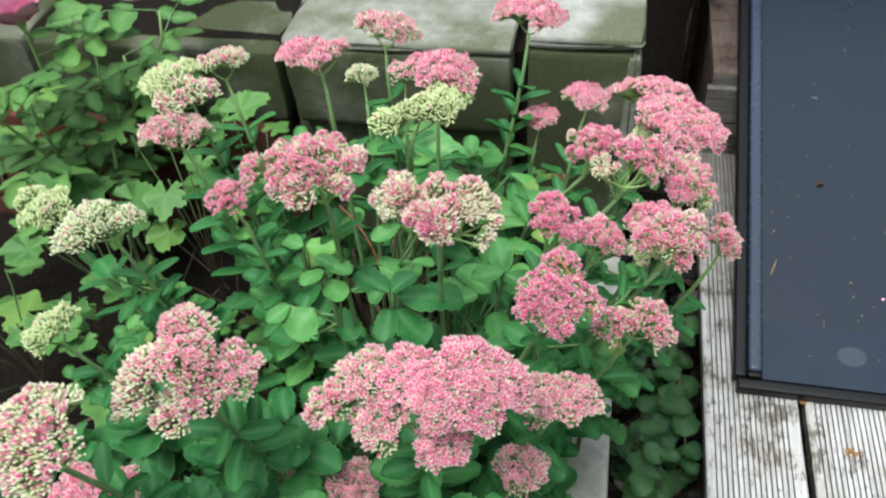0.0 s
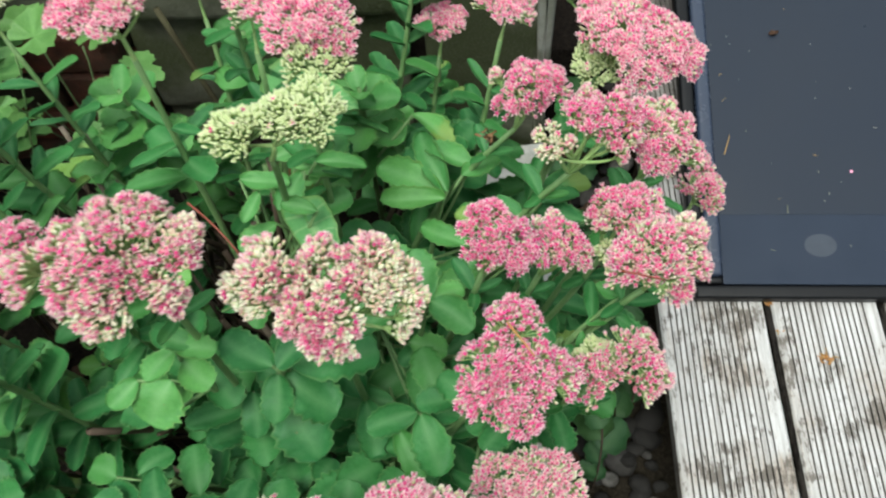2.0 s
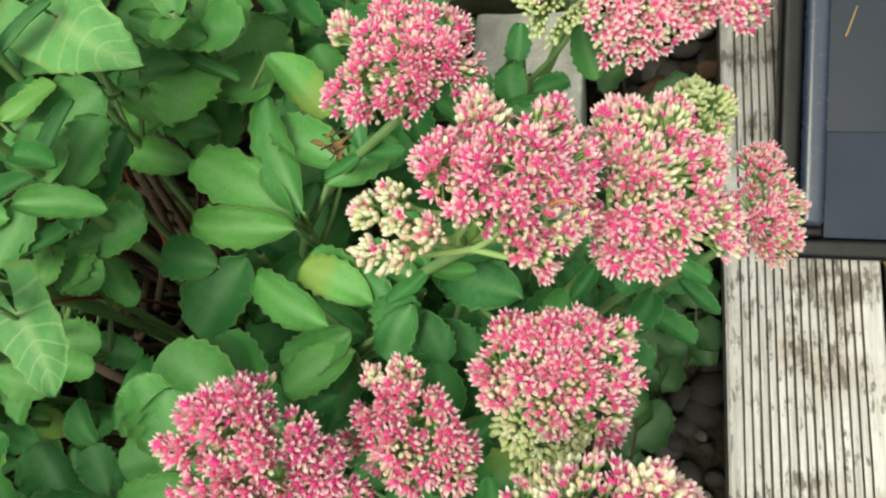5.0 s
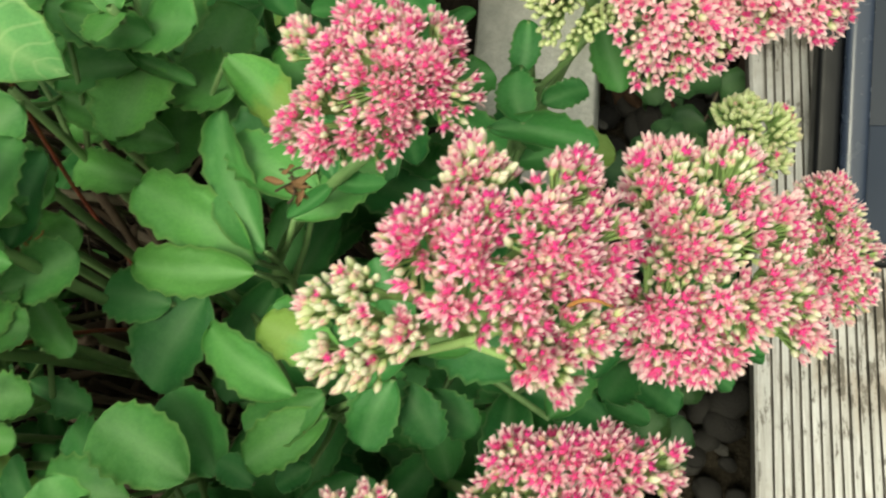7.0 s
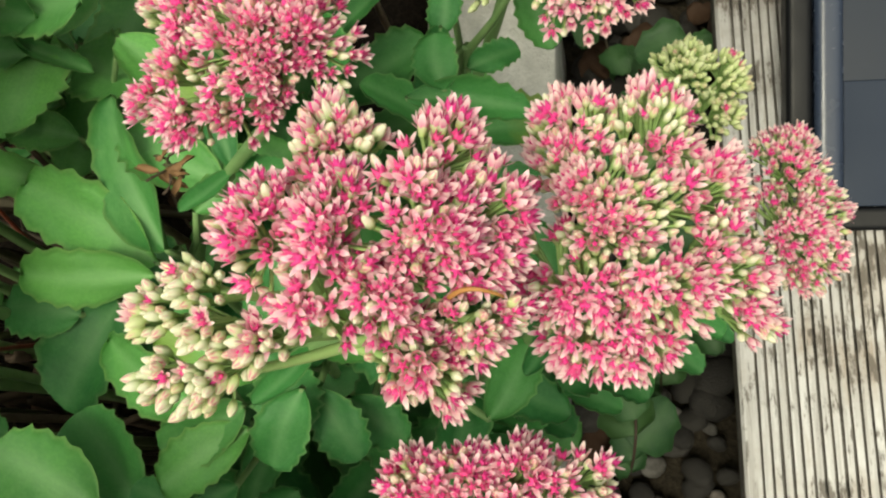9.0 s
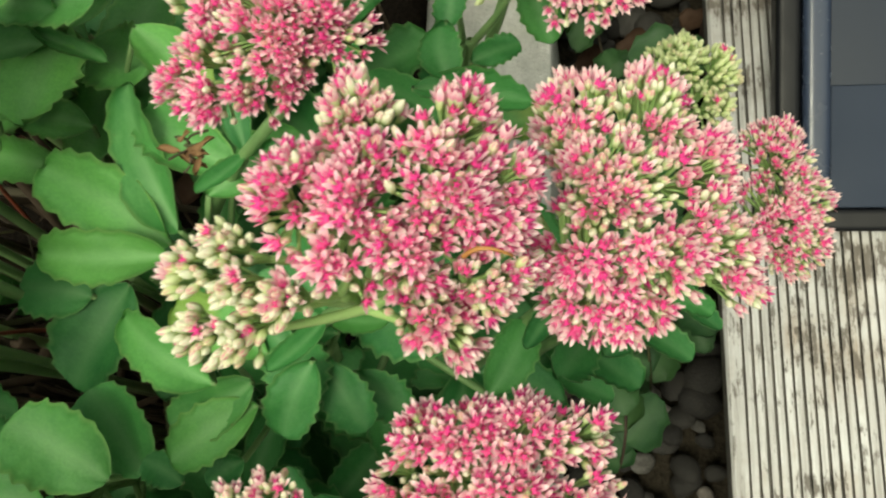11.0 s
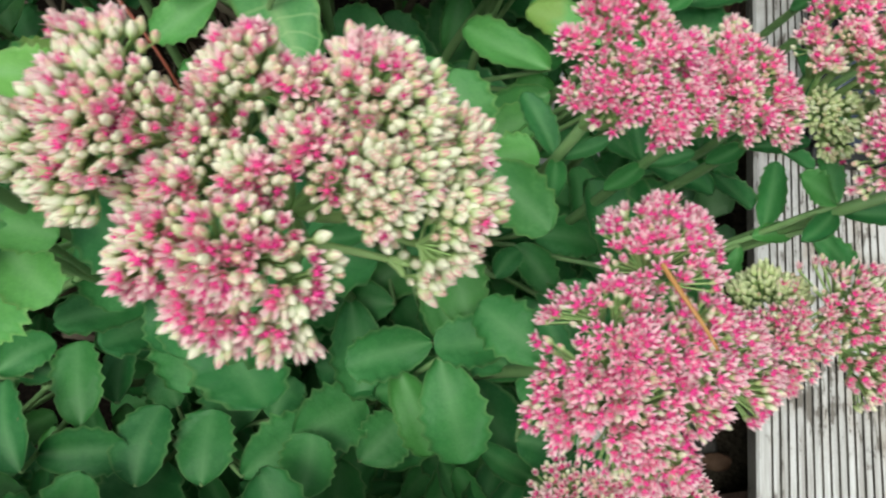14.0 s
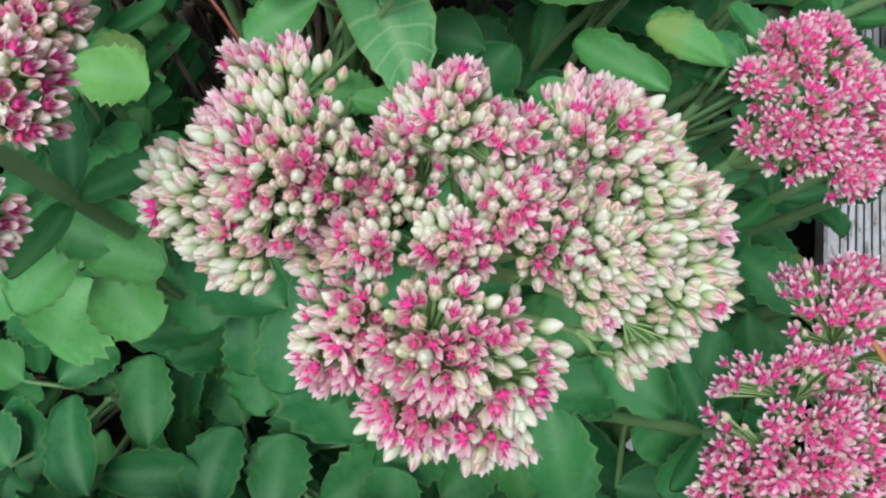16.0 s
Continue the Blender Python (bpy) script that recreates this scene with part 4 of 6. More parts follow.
# ---- retaining wall ----
wall = thing("wall_north", (-1.0, 1.1, -0.22), "low retaining wall of mossy concrete blocks with tops painted sky-lit", "wall", "", "structure")
def wall_block(x0, x1, y0, z0, z1, mat, seed, depth=0.2):
    part("wall_block", roughen(box(x0 + 0.004, x1 - 0.004, y0, y0 + depth, z0, z1, 0.012, 2), 0.007, 16, 3, seed), mat, wall, smooth=True)

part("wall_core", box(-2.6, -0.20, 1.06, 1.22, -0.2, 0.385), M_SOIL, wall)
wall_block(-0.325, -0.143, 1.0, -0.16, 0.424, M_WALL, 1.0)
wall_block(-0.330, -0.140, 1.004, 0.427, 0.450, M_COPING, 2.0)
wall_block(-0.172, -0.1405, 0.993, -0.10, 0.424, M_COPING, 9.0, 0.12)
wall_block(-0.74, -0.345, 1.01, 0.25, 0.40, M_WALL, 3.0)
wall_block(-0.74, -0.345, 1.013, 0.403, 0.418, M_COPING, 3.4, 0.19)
wall_block(-0.75, -0.345, 1.03, 0.05, 0.243, M_WALL, 4.0)
wall_block(-0.75, -0.345, 1.04, -0.16, 0.045, M_WALL, 4.5)
wall_block(-1.22, -0.75, 1.02, 0.24, 0.385, M_WALL, 5.0)
wall_block(-1.80, -1.23, 1.02, 0.24, 0.39, M_WALL, 6.0)
wall_block(-2.5, -1.81, 1.02, 0.2, 0.39, M_WALL, 7.0)
for c, z in enumerate((0.165, 0.09, 0.015, -0.06)):
    for i in range(8):
        x = -0.76 - i * 0.215 + (0.1 if c % 2 else 0.0)
        part("brick", roughen(box(x - 0.205, min(x, -0.757), 1.0, 1.09, z, z + 0.066, 0.005), 0.003, 40, 1, i + c), M_BRICK, wall)

# ---- stonecrop plants ----
flowering_stem([(-0.372, 0.38, 0.67, 0.0182, "cream"), (-0.386, 0.375, 0.662, 0.0102, "bud"), (-0.372, 0.399, 0.668, 0.0122, "cream"), (-0.376, 0.365, 0.66, 0.011, "bud"), (-0.36, 0.382, 0.665, 0.0122, "cream"), (-0.336, 0.396, 0.668, 0.0112, "cream"), (-0.345, 0.394, 0.66, 0.0091, "cream"), (-0.325, 0.396, 0.662, 0.0102, "cream"), (-0.349, 0.382, 0.659, 0.0105, "cream"), (-0.35, 0.37, 0.659, 0.01, "cream"), (-0.321, 0.384, 0.660, 0.0105, "cream"), (-0.332, 0.372, 0.659, 0.0105, "cream"), (-0.303, 0.399, 0.668, 0.0151, "cream"), (-0.294, 0.392, 0.664, 0.012, "bud"), (-0.296, 0.378, 0.661, 0.015, "bud"), (-0.311, 0.377, 0.660, 0.012, "cream"), (-0.302, 0.369, 0.656, 0.0105, "bud"), (-0.284, 0.387, 0.654, 0.009, "bud"), (-0.282, 0.375, 0.648, 0.0105, "bud"), (-0.286, 0.366, 0.638, 0.0085, "bud"), (-0.292, 0.362, 0.628, 0.0065, "bud"), (-0.347, 0.348, 0.668, 0.012, "blush"), (-0.33, 0.348, 0.674, 0.0141, "blush"), (-0.317, 0.347, 0.668, 0.012, "blush"), (-0.333, 0.337, 0.664, 0.011, "blush"), (-0.32, 0.336, 0.662, 0.01, "blush"), (-0.343, 0.390, 0.654, 0.0105, "cream"), (-0.322, 0.390, 0.652, 0.0100, "cream"), (-0.310, 0.388, 0.657, 0.0105, "cream"), (-0.356, 0.368, 0.655, 0.0105, "cream")], upto=0.6, singles=300)
flowering_stem([(-0.451, 0.374, 0.706, 0.0290, "pale"), (-0.433, 0.405, 0.700, 0.0200, "pale"), (-0.455, 0.402, 0.698, 0.0170, "pale"), (-0.497, 0.367, 0.694, 0.0190, "pale"), (-0.478, 0.385, 0.698, 0.0170, "pale"), (-0.447, 0.345, 0.694, 0.0190, "cream"), (-0.470, 0.352, 0.692, 0.0160, "pale"), (-0.405, 0.391, 0.698, 0.0125, "cream"), (-0.403, 0.374, 0.702, 0.0130, "pale"), (-0.407, 0.351, 0.696, 0.0125, "cream"), (-0.418, 0.362, 0.700, 0.0120, "pale"), (-0.420, 0.384, 0.700, 0.0120, "pale"), (-0.430, 0.360, 0.699, 0.0150, "pale")], upto=0.6)
flowering_stem([(-0.585, 0.461, 0.574, 0.0257, "pink")])
flowering_stem([(-0.233, 0.476, 0.588, 0.0122, "hot"), (-0.244, 0.472, 0.59, 0.012, "pink"), (-0.252, 0.458, 0.588, 0.008, "pink"), (-0.239, 0.447, 0.589, 0.0112, "hot"), (-0.241, 0.464, 0.59, 0.0082, "hot"), (-0.23, 0.46, 0.592, 0.0122, "hot"), (-0.218, 0.465, 0.582, 0.01, "hot"), (-0.211, 0.454, 0.57, 0.013, "hot"), (-0.228, 0.446, 0.586, 0.0122, "hot"), (-0.248, 0.443, 0.584, 0.0091, "hot"), (-0.219, 0.439, 0.576, 0.011, "hot"), (-0.238, 0.436, 0.58, 0.0091, "hot"), (-0.202, 0.449, 0.56, 0.0061, "pink")], upto=0.6, singles=250)
flowering_stem([(-0.19, 0.49, 0.55, 0.0091, "pale"), (-0.201, 0.489, 0.545, 0.005, "cream"), (-0.197, 0.477, 0.553, 0.01, "pink"), (-0.183, 0.478, 0.553, 0.012, "pink"), (-0.19, 0.464, 0.555, 0.013, "pale"), (-0.176, 0.469, 0.55, 0.011, "pink"), (-0.167, 0.466, 0.543, 0.008, "pale"), (-0.182, 0.455, 0.55, 0.009, "pink"), (-0.169, 0.457, 0.543, 0.0081, "dull"), (-0.207, 0.466, 0.545, 0.006, "dull")], upto=0.6, singles=120)
flowering_stem([(-0.224, 0.394, 0.588, 0.0224, "hot"), (-0.241, 0.357, 0.59, 0.0233, "hot"), (-0.213, 0.363, 0.586, 0.0198, "hot"), (-0.235, 0.337, 0.58, 0.0216, "hot"), (-0.253, 0.341, 0.575, 0.0111, "hot"), (-0.213, 0.342, 0.576, 0.018, "hot"), (-0.217, 0.327, 0.57, 0.0141, "hot"), (-0.19, 0.359, 0.57, 0.0187, "hot")], via=(-0.266, 0.374, 0.46), upto=0.6, singles=250)
flowering_stem([(-0.172, 0.373, 0.525, 0.0204, "dull"), (-0.153, 0.386, 0.52, 0.0163, "dull"), (-0.132, 0.399, 0.522, 0.0221, "dull"), (-0.121, 0.38, 0.515, 0.021, "dull"), (-0.158, 0.408, 0.497, 0.0191, "green")])
flowering_stem([(-0.154, 0.508, 0.553, 0.01, "pink"), (-0.14, 0.507, 0.556, 0.011, "pink"), (-0.125, 0.508, 0.557, 0.012, "pink"), (-0.112, 0.507, 0.55, 0.008, "pale"), (-0.159, 0.495, 0.55, 0.0091, "pale"), (-0.145, 0.493, 0.557, 0.012, "pale"), (-0.13, 0.492, 0.559, 0.013, "pink"), (-0.113, 0.492, 0.552, 0.01, "pale"), (-0.154, 0.485, 0.548, 0.008, "cream"), (-0.136, 0.481, 0.553, 0.011, "pale"), (-0.12, 0.48, 0.555, 0.012, "pink"), (-0.151, 0.474, 0.53, 0.0105, "green"), (-0.141, 0.47, 0.532, 0.011, "green"), (-0.13, 0.473, 0.53, 0.0105, "green"), (-0.143, 0.461, 0.525, 0.009, "green")], upto=0.6, singles=200)
flowering_stem([(-0.145, 0.431, 0.592, 0.0213, "pale"), (-0.117, 0.446, 0.598, 0.0222, "pale"), (-0.101, 0.451, 0.596, 0.0149, "cream"), (-0.121, 0.427, 0.596, 0.022, "pale"), (-0.097, 0.434, 0.585, 0.0176, "pale"), (-0.11, 0.415, 0.575, 0.0115, "pale")], via=(-0.182, 0.437, 0.45), upto=0.6, singles=200)
flowering_stem([(-0.162, 0.576, 0.588, 0.01, "cream"), (-0.166, 0.568, 0.586, 0.008, "pale"), (-0.138, 0.567, 0.596, 0.013, "pink"), (-0.171, 0.553, 0.598, 0.013, "pink"), (-0.155, 0.554, 0.6, 0.013, "hot"), (-0.14, 0.555, 0.598, 0.013, "hot"), (-0.162, 0.543, 0.594, 0.012, "pink"), (-0.146, 0.544, 0.594, 0.012, "hot"), (-0.129, 0.559, 0.59, 0.009, "pink"), (-0.131, 0.55, 0.588, 0.009, "pink"), (-0.143, 0.531, 0.586, 0.011, "pale"), (-0.131, 0.537, 0.586, 0.01, "pale"), (-0.15, 0.536, 0.586, 0.007, "pale"), (-0.139, 0.525, 0.578, 0.007, "pale"), (-0.189, 0.545, 0.588, 0.006, "ivory"), (-0.198, 0.54, 0.586, 0.007, "ivory"), (-0.188, 0.537, 0.586, 0.0061, "ivory"), (-0.177, 0.534, 0.584, 0.006, "cream"), (-0.197, 0.527, 0.583, 0.007, "ivory"), (-0.189, 0.525, 0.583, 0.007, "ivory"), (-0.183, 0.531, 0.583, 0.0061, "ivory")], via=(-0.269, 0.548, 0.38), upto=0.6, singles=300)
flowering_stem([(-0.114, 0.586, 0.56, 0.012, "pale"), (-0.118, 0.577, 0.56, 0.01, "pale"), (-0.096, 0.586, 0.56, 0.013, "pale"), (-0.105, 0.567, 0.568, 0.016, "pale"), (-0.114, 0.553, 0.564, 0.015, "pink"), (-0.112, 0.54, 0.556, 0.013, "pink"), (-0.097, 0.548, 0.562, 0.014, "pale"), (-0.088, 0.571, 0.56, 0.014, "pale"), (-0.082, 0.555, 0.556, 0.013, "pale"), (-0.076, 0.545, 0.546, 0.008, "pale"), (-0.102, 0.537, 0.552, 0.011, "pale")], upto=0.6, singles=300)
flowering_stem([(-0.081, 0.64, 0.475, 0.012, "green"), (-0.068, 0.637, 0.47, 0.011, "green"), (-0.068, 0.628, 0.462, 0.0095, "green")], upto=0.6)
flowering_stem([(-0.044, 0.615, 0.45, 0.015, "dull"), (-0.048, 0.591, 0.45, 0.02, "dull"), (-0.031, 0.599, 0.44, 0.016, "dull"), (-0.035, 0.579, 0.435, 0.014, "dull")])
flowering_stem([(-0.195, 0.616, 0.562, 0.02, "pink"), (-0.177, 0.614, 0.558, 0.015, "pink"), (-0.218, 0.605, 0.552, 0.017, "pink"), (-0.197, 0.601, 0.552, 0.013, "pink"), (-0.213, 0.625, 0.556, 0.012, "pink"), (-0.229, 0.636, 0.545, 0.0081, "cream"), (-0.184, 0.631, 0.556, 0.015, "pink"), (-0.203, 0.636, 0.554, 0.013, "pink")], via=(-0.333, 0.6, 0.36), upto=0.6, singles=150)
flowering_stem([(-0.157, 0.792, 0.516, 0.0356, "pink"), (-0.125, 0.782, 0.525, 0.0419, "pink"), (-0.121, 0.712, 0.54, 0.0395, "pink"), (-0.104, 0.667, 0.556, 0.0439, "pink"), (-0.072, 0.658, 0.55, 0.025, "pink"), (-0.14, 0.672, 0.52, 0.0249, "green")], far=True)
flowering_stem([(-0.215, 0.748, 0.53, 0.0311, "hot")], far=True)
flowering_stem([(-0.281, 0.803, 0.454, 0.0276, "pink")], far=True)
flowering_stem([(-0.365, 0.601, 0.66, 0.035, "pink"), (-0.394, 0.614, 0.652, 0.0202, "pink"), (-0.35, 0.586, 0.652, 0.0224, "pink"), (-0.358, 0.57, 0.648, 0.0267, "green")], far=True)
flowering_stem([(-0.433, 0.675, 0.6, 0.0224, "pale")], far=True)
flowering_stem([(-0.347, 0.48, 0.696, 0.0253, "green"), (-0.367, 0.481, 0.69, 0.0197, "green"), (-0.403, 0.489, 0.667, 0.0226, "green")], foot=(-0.47, 0.55), via=(-0.405, 0.549, 0.515), leaves=False, far=True)
flowering_stem([(-0.54, 0.835, 0.486, 0.0258, "ivory")], far=True)
flowering_stem([(-0.497, 0.769, 0.61, 0.0249, "pale"), (-0.459, 0.753, 0.615, 0.0342, "pale")], far=True)
flowering_stem([(-0.314, 0.836, 0.6, 0.0339, "pink"), (-0.28, 0.824, 0.6, 0.0335, "pink")], far=True)
flowering_stem([(-0.536, 0.6, 0.669, 0.0245, "pink"), (-0.509, 0.599, 0.669, 0.0269, "pink"), (-0.49, 0.618, 0.665, 0.0143, "pink")], far=True)
flowering_stem([(-0.713, 0.724, 0.566, 0.0236, "cream"), (-0.686, 0.738, 0.566, 0.0252, "cream")], far=True)
flowering_stem([(-0.704, 0.605, 0.624, 0.0383, "green"), (-0.691, 0.625, 0.62, 0.0212, "green"), (-0.676, 0.572, 0.622, 0.0326, "cream"), (-0.651, 0.592, 0.615, 0.0193, "cream")], far=True)
flowering_stem([(-0.685, 0.535, 0.603, 0.0324, "pale"), (-0.656, 0.539, 0.6, 0.0283, "pale")], far=True)
flowering_stem([(-0.734, 0.399, 0.567, 0.0346, "ivory"), (-0.696, 0.43, 0.56, 0.0226, "ivory"), (-0.73, 0.428, 0.565, 0.0248, "ivory")], far=True)
flowering_stem([(-0.823, 0.466, 0.53, 0.0341, "green"), (-0.851, 0.483, 0.53, 0.0216, "green")], far=True)
flowering_stem([(-0.779, 0.327, 0.469, 0.0228, "green"), (-0.773, 0.352, 0.469, 0.0253, "green")], far=True)
flowering_stem([(-0.514, 0.225, 0.645, 0.0266, "pale"), (-0.543, 0.193, 0.63, 0.0241, "cream"), (-0.508, 0.196, 0.642, 0.0283, "pale"), (-0.474, 0.208, 0.62, 0.0281, "pale"), (-0.489, 0.186, 0.625, 0.0284, "pale"), (-0.554, 0.174, 0.61, 0.0219, "cream"), (-0.517, 0.171, 0.6, 0.0219, "cream")], far=True)
flowering_stem([(-0.583, 0.119, 0.66, 0.031, "cream"), (-0.596, 0.105, 0.655, 0.0285, "cream"), (-0.573, 0.093, 0.65, 0.0304, "cream"), (-0.59, 0.084, 0.63, 0.019, "cream")], far=True)
flowering_stem([(-0.663, 0.163, 0.45, 0.0311, "pink"), (-0.626, 0.171, 0.45, 0.0311, "pink")], far=True)
flowering_stem([(-0.504, 0.258, 0.36, 0.0293, "green"), (-0.519, 0.248, 0.35, 0.021, "green")], far=True)
flowering_stem([(-0.418, 0.255, 0.37, 0.0327, "dull")], far=True)
flowering_stem([(-0.406, 0.216, 0.572, 0.0243, "pale"), (-0.379, 0.241, 0.585, 0.0329, "pale"), (-0.358, 0.209, 0.57, 0.0298, "pale"), (-0.336, 0.241, 0.598, 0.0296, "pink"), (-0.309, 0.223, 0.6, 0.0312, "pink"), (-0.283, 0.252, 0.603, 0.0317, "pink"), (-0.256, 0.249, 0.59, 0.0318, "pink"), (-0.277, 0.225, 0.585, 0.0291, "pink"), (-0.304, 0.209, 0.545, 0.0252, "pink")], far=True)
flowering_stem([(-0.227, 0.305, 0.492, 0.0284, "dull"), (-0.198, 0.31, 0.492, 0.0283, "dull")], far=True)
flowering_stem([(-0.245, 0.283, 0.4, 0.0295, "dull")], far=True)
rosette((-0.283, 0.595, 0.42), [((-0.274, 0.589, 0.445), (-0.301, 0.643, 0.467), 0.59), ((-0.252, 0.614, 0.45), (-0.293, 0.637, 0.455), 0.79), ((-0.278, 0.584, 0.445), (-0.337, 0.614, 0.455), 0.66), ((-0.276, 0.578, 0.45), (-0.332, 0.579, 0.458), 0.63), ((-0.261, 0.602, 0.45), (-0.228, 0.629, 0.45), 0.72)])
rosette((-0.330, 0.589, 0.36), [((-0.252, 0.528, 0.45), (-0.297, 0.552, 0.452), 0.66), ((-0.249, 0.531, 0.42), (-0.289, 0.513, 0.41), 0.79)])
rosette((-0.230, 0.540, 0.42), [((-0.228, 0.538, 0.46), (-0.265, 0.554, 0.465), 0.72), ((-0.212, 0.518, 0.46), (-0.217, 0.542, 0.46), 1.25), ((-0.205, 0.547, 0.45), (-0.245, 0.544, 0.45), 0.53)])
rosette((-0.408, 0.686, 0.32), [((-0.375, 0.641, 0.38), (-0.427, 0.655, 0.367), 0.59), ((-0.358, 0.662, 0.385), (-0.396, 0.667, 0.39), 0.79), ((-0.364, 0.690, 0.42), (-0.419, 0.688, 0.415), 0.66), ((-0.355, 0.711, 0.45), (-0.400, 0.715, 0.45), 0.66), ((-0.373, 0.697, 0.42), (-0.336, 0.683, 0.42), 0.39), ((-0.308, 0.684, 0.44), (-0.271, 0.649, 0.44), 0.66), ((-0.377, 0.688, 0.37), (-0.451, 0.687, 0.365), 0.66)])
rosette((-0.448, 0.626, 0.44), [((-0.427, 0.604, 0.48), (-0.378, 0.639, 0.485), 0.82), ((-0.406, 0.587, 0.485), (-0.368, 0.591, 0.49), 0.76), ((-0.429, 0.588, 0.42), (-0.380, 0.601, 0.425), 0.82), ((-0.418, 0.615, 0.5), (-0.397, 0.638, 0.5), 0.79), ((-0.433, 0.589, 0.46), (-0.407, 0.582, 0.46), 0.92)])
rosette((-0.445, 0.558, 0.38), [((-0.400, 0.540, 0.45), (-0.391, 0.571, 0.455), 0.99), ((-0.408, 0.539, 0.46), (-0.402, 0.562, 0.465), 1.05), ((-0.413, 0.547, 0.42), (-0.385, 0.565, 0.42), 0.79), ((-0.424, 0.523, 0.42), (-0.396, 0.520, 0.42), 1.05), ((-0.436, 0.533, 0.36), (-0.405, 0.520, 0.355), 0.79), ((-0.440, 0.498, 0.44), (-0.410, 0.489, 0.44), 0.79)])
rosette((-0.338, 0.487, 0.38), [((-0.331, 0.481, 0.425), (-0.370, 0.483, 0.434), 1.03), ((-0.319, 0.474, 0.435), (-0.356, 0.454, 0.44), 0.92), ((-0.297, 0.456, 0.4), (-0.315, 0.439, 0.4), 0.92), ((-0.288, 0.389, 0.41), (-0.301, 0.427, 0.42), 0.92), ((-0.324, 0.420, 0.36), (-0.377, 0.417, 0.355), 0.82), ((-0.295, 0.387, 0.37), (-0.363, 0.380, 0.36), 0.66), ((-0.269, 0.430, 0.4), (-0.257, 0.447, 0.4), 1.05)])
rosette((-0.427, 0.458, 0.31), [((-0.419, 0.468, 0.36), (-0.440, 0.491, 0.36), 1.05), ((-0.388, 0.440, 0.39), (-0.401, 0.464, 0.395), 1.18), ((-0.386, 0.429, 0.37), (-0.368, 0.461, 0.38), 0.99), ((-0.396, 0.471, 0.355), (-0.405, 0.498, 0.36), 0.92)])
rosette((-0.419, 0.668, 0.44), [((-0.398, 0.605, 0.48), (-0.361, 0.611, 0.485), 1.05), ((-0.434, 0.700, 0.42), (-0.415, 0.719, 0.42), 0.79), ((-0.392, 0.705, 0.45), (-0.347, 0.692, 0.45), 0.66), ((-0.421, 0.683, 0.4), (-0.381, 0.665, 0.4), 0.79)])
rosette((-0.336, 0.494, 0.35), [((-0.308, 0.491, 0.42), (-0.346, 0.511, 0.435), 1.05), ((-0.303, 0.493, 0.4), (-0.327, 0.527, 0.41), 1.12), ((-0.285, 0.490, 0.4), (-0.298, 0.499, 0.41), 1.18), ((-0.356, 0.489, 0.4), (-0.387, 0.508, 0.4), 1.05)])
rosette((-0.425, 0.521, 0.42), [((-0.372, 0.513, 0.53), (-0.400, 0.518, 0.535), 0.72), ((-0.416, 0.522, 0.42), (-0.453, 0.526, 0.42), 0.59), ((-0.434, 0.515, 0.41), (-0.446, 0.475, 0.4), 0.79), ((-0.399, 0.503, 0.45), (-0.374, 0.501, 0.45), 0.86), ((-0.480, 0.491, 0.4), (-0.455, 0.502, 0.4), 0.53), ((-0.430, 0.552, 0.5), (-0.441, 0.527, 0.5), 0.79), ((-0.450, 0.570, 0.495), (-0.408, 0.566, 0.5), 0.66), ((-0.398, 0.580, 0.49), (-0.412, 0.544, 0.495), 0.79), ((-0.393, 0.574, 0.5), (-0.359, 0.573, 0.5), 0.59), ((-0.403, 0.552, 0.44), (-0.385, 0.567, 0.445), 0.92), ((-0.400, 0.570, 0.42), (-0.374, 0.543, 0.42), 0.66)])
rosette((-0.46, 0.389, 0.53), [((-0.444, 0.39, 0.55), (-0.466, 0.394, 0.56), 1.06), ((-0.459, 0.388, 0.545), (-0.474, 0.365, 0.55), 1.1), ((-0.456, 0.387, 0.55), (-0.428, 0.384, 0.555), 0.97), ((-0.458, 0.387, 0.53), (-0.434, 0.368, 0.53), 1.1), ((-0.483, 0.392, 0.48), (-0.5, 0.361, 0.47), 1.45), ((-0.51, 0.392, 0.48), (-0.529, 0.372, 0.48), 1.12), ((-0.466, 0.42, 0.45), (-0.442, 0.387, 0.44), 0.98), ((-0.505, 0.375, 0.44), (-0.532, 0.383, 0.44), 1.45)])
rosette((-0.431, 0.407, 0.4), [((-0.435, 0.406, 0.42), (-0.433, 0.371, 0.41), 1.18), ((-0.402, 0.401, 0.4), (-0.402, 0.366, 0.385), 1.14), ((-0.431, 0.429, 0.42), (-0.411, 0.405, 0.42), 1.45)])
rosette((-0.526, 0.357, 0.33), [((-0.486, 0.335, 0.36), (-0.499, 0.377, 0.37), 0.91), ((-0.501, 0.307, 0.385), (-0.522, 0.348, 0.395), 0.93), ((-0.535, 0.327, 0.36), (-0.568, 0.34, 0.36), 1.34), ((-0.479, 0.352, 0.335), (-0.48, 0.388, 0.345), 0.97), ((-0.501, 0.317, 0.37), (-0.456, 0.32, 0.37), 0.91), ((-0.556, 0.363, 0.33), (-0.53, 0.384, 0.33), 1.18), ((-0.55, 0.314, 0.37), (-0.574, 0.331, 0.37), 1.45), ((-0.576, 0.36, 0.33), (-0.603, 0.37, 0.33), 1.42), ((-0.531, 0.366, 0.31), (-0.564, 0.376, 0.31), 1.06)])
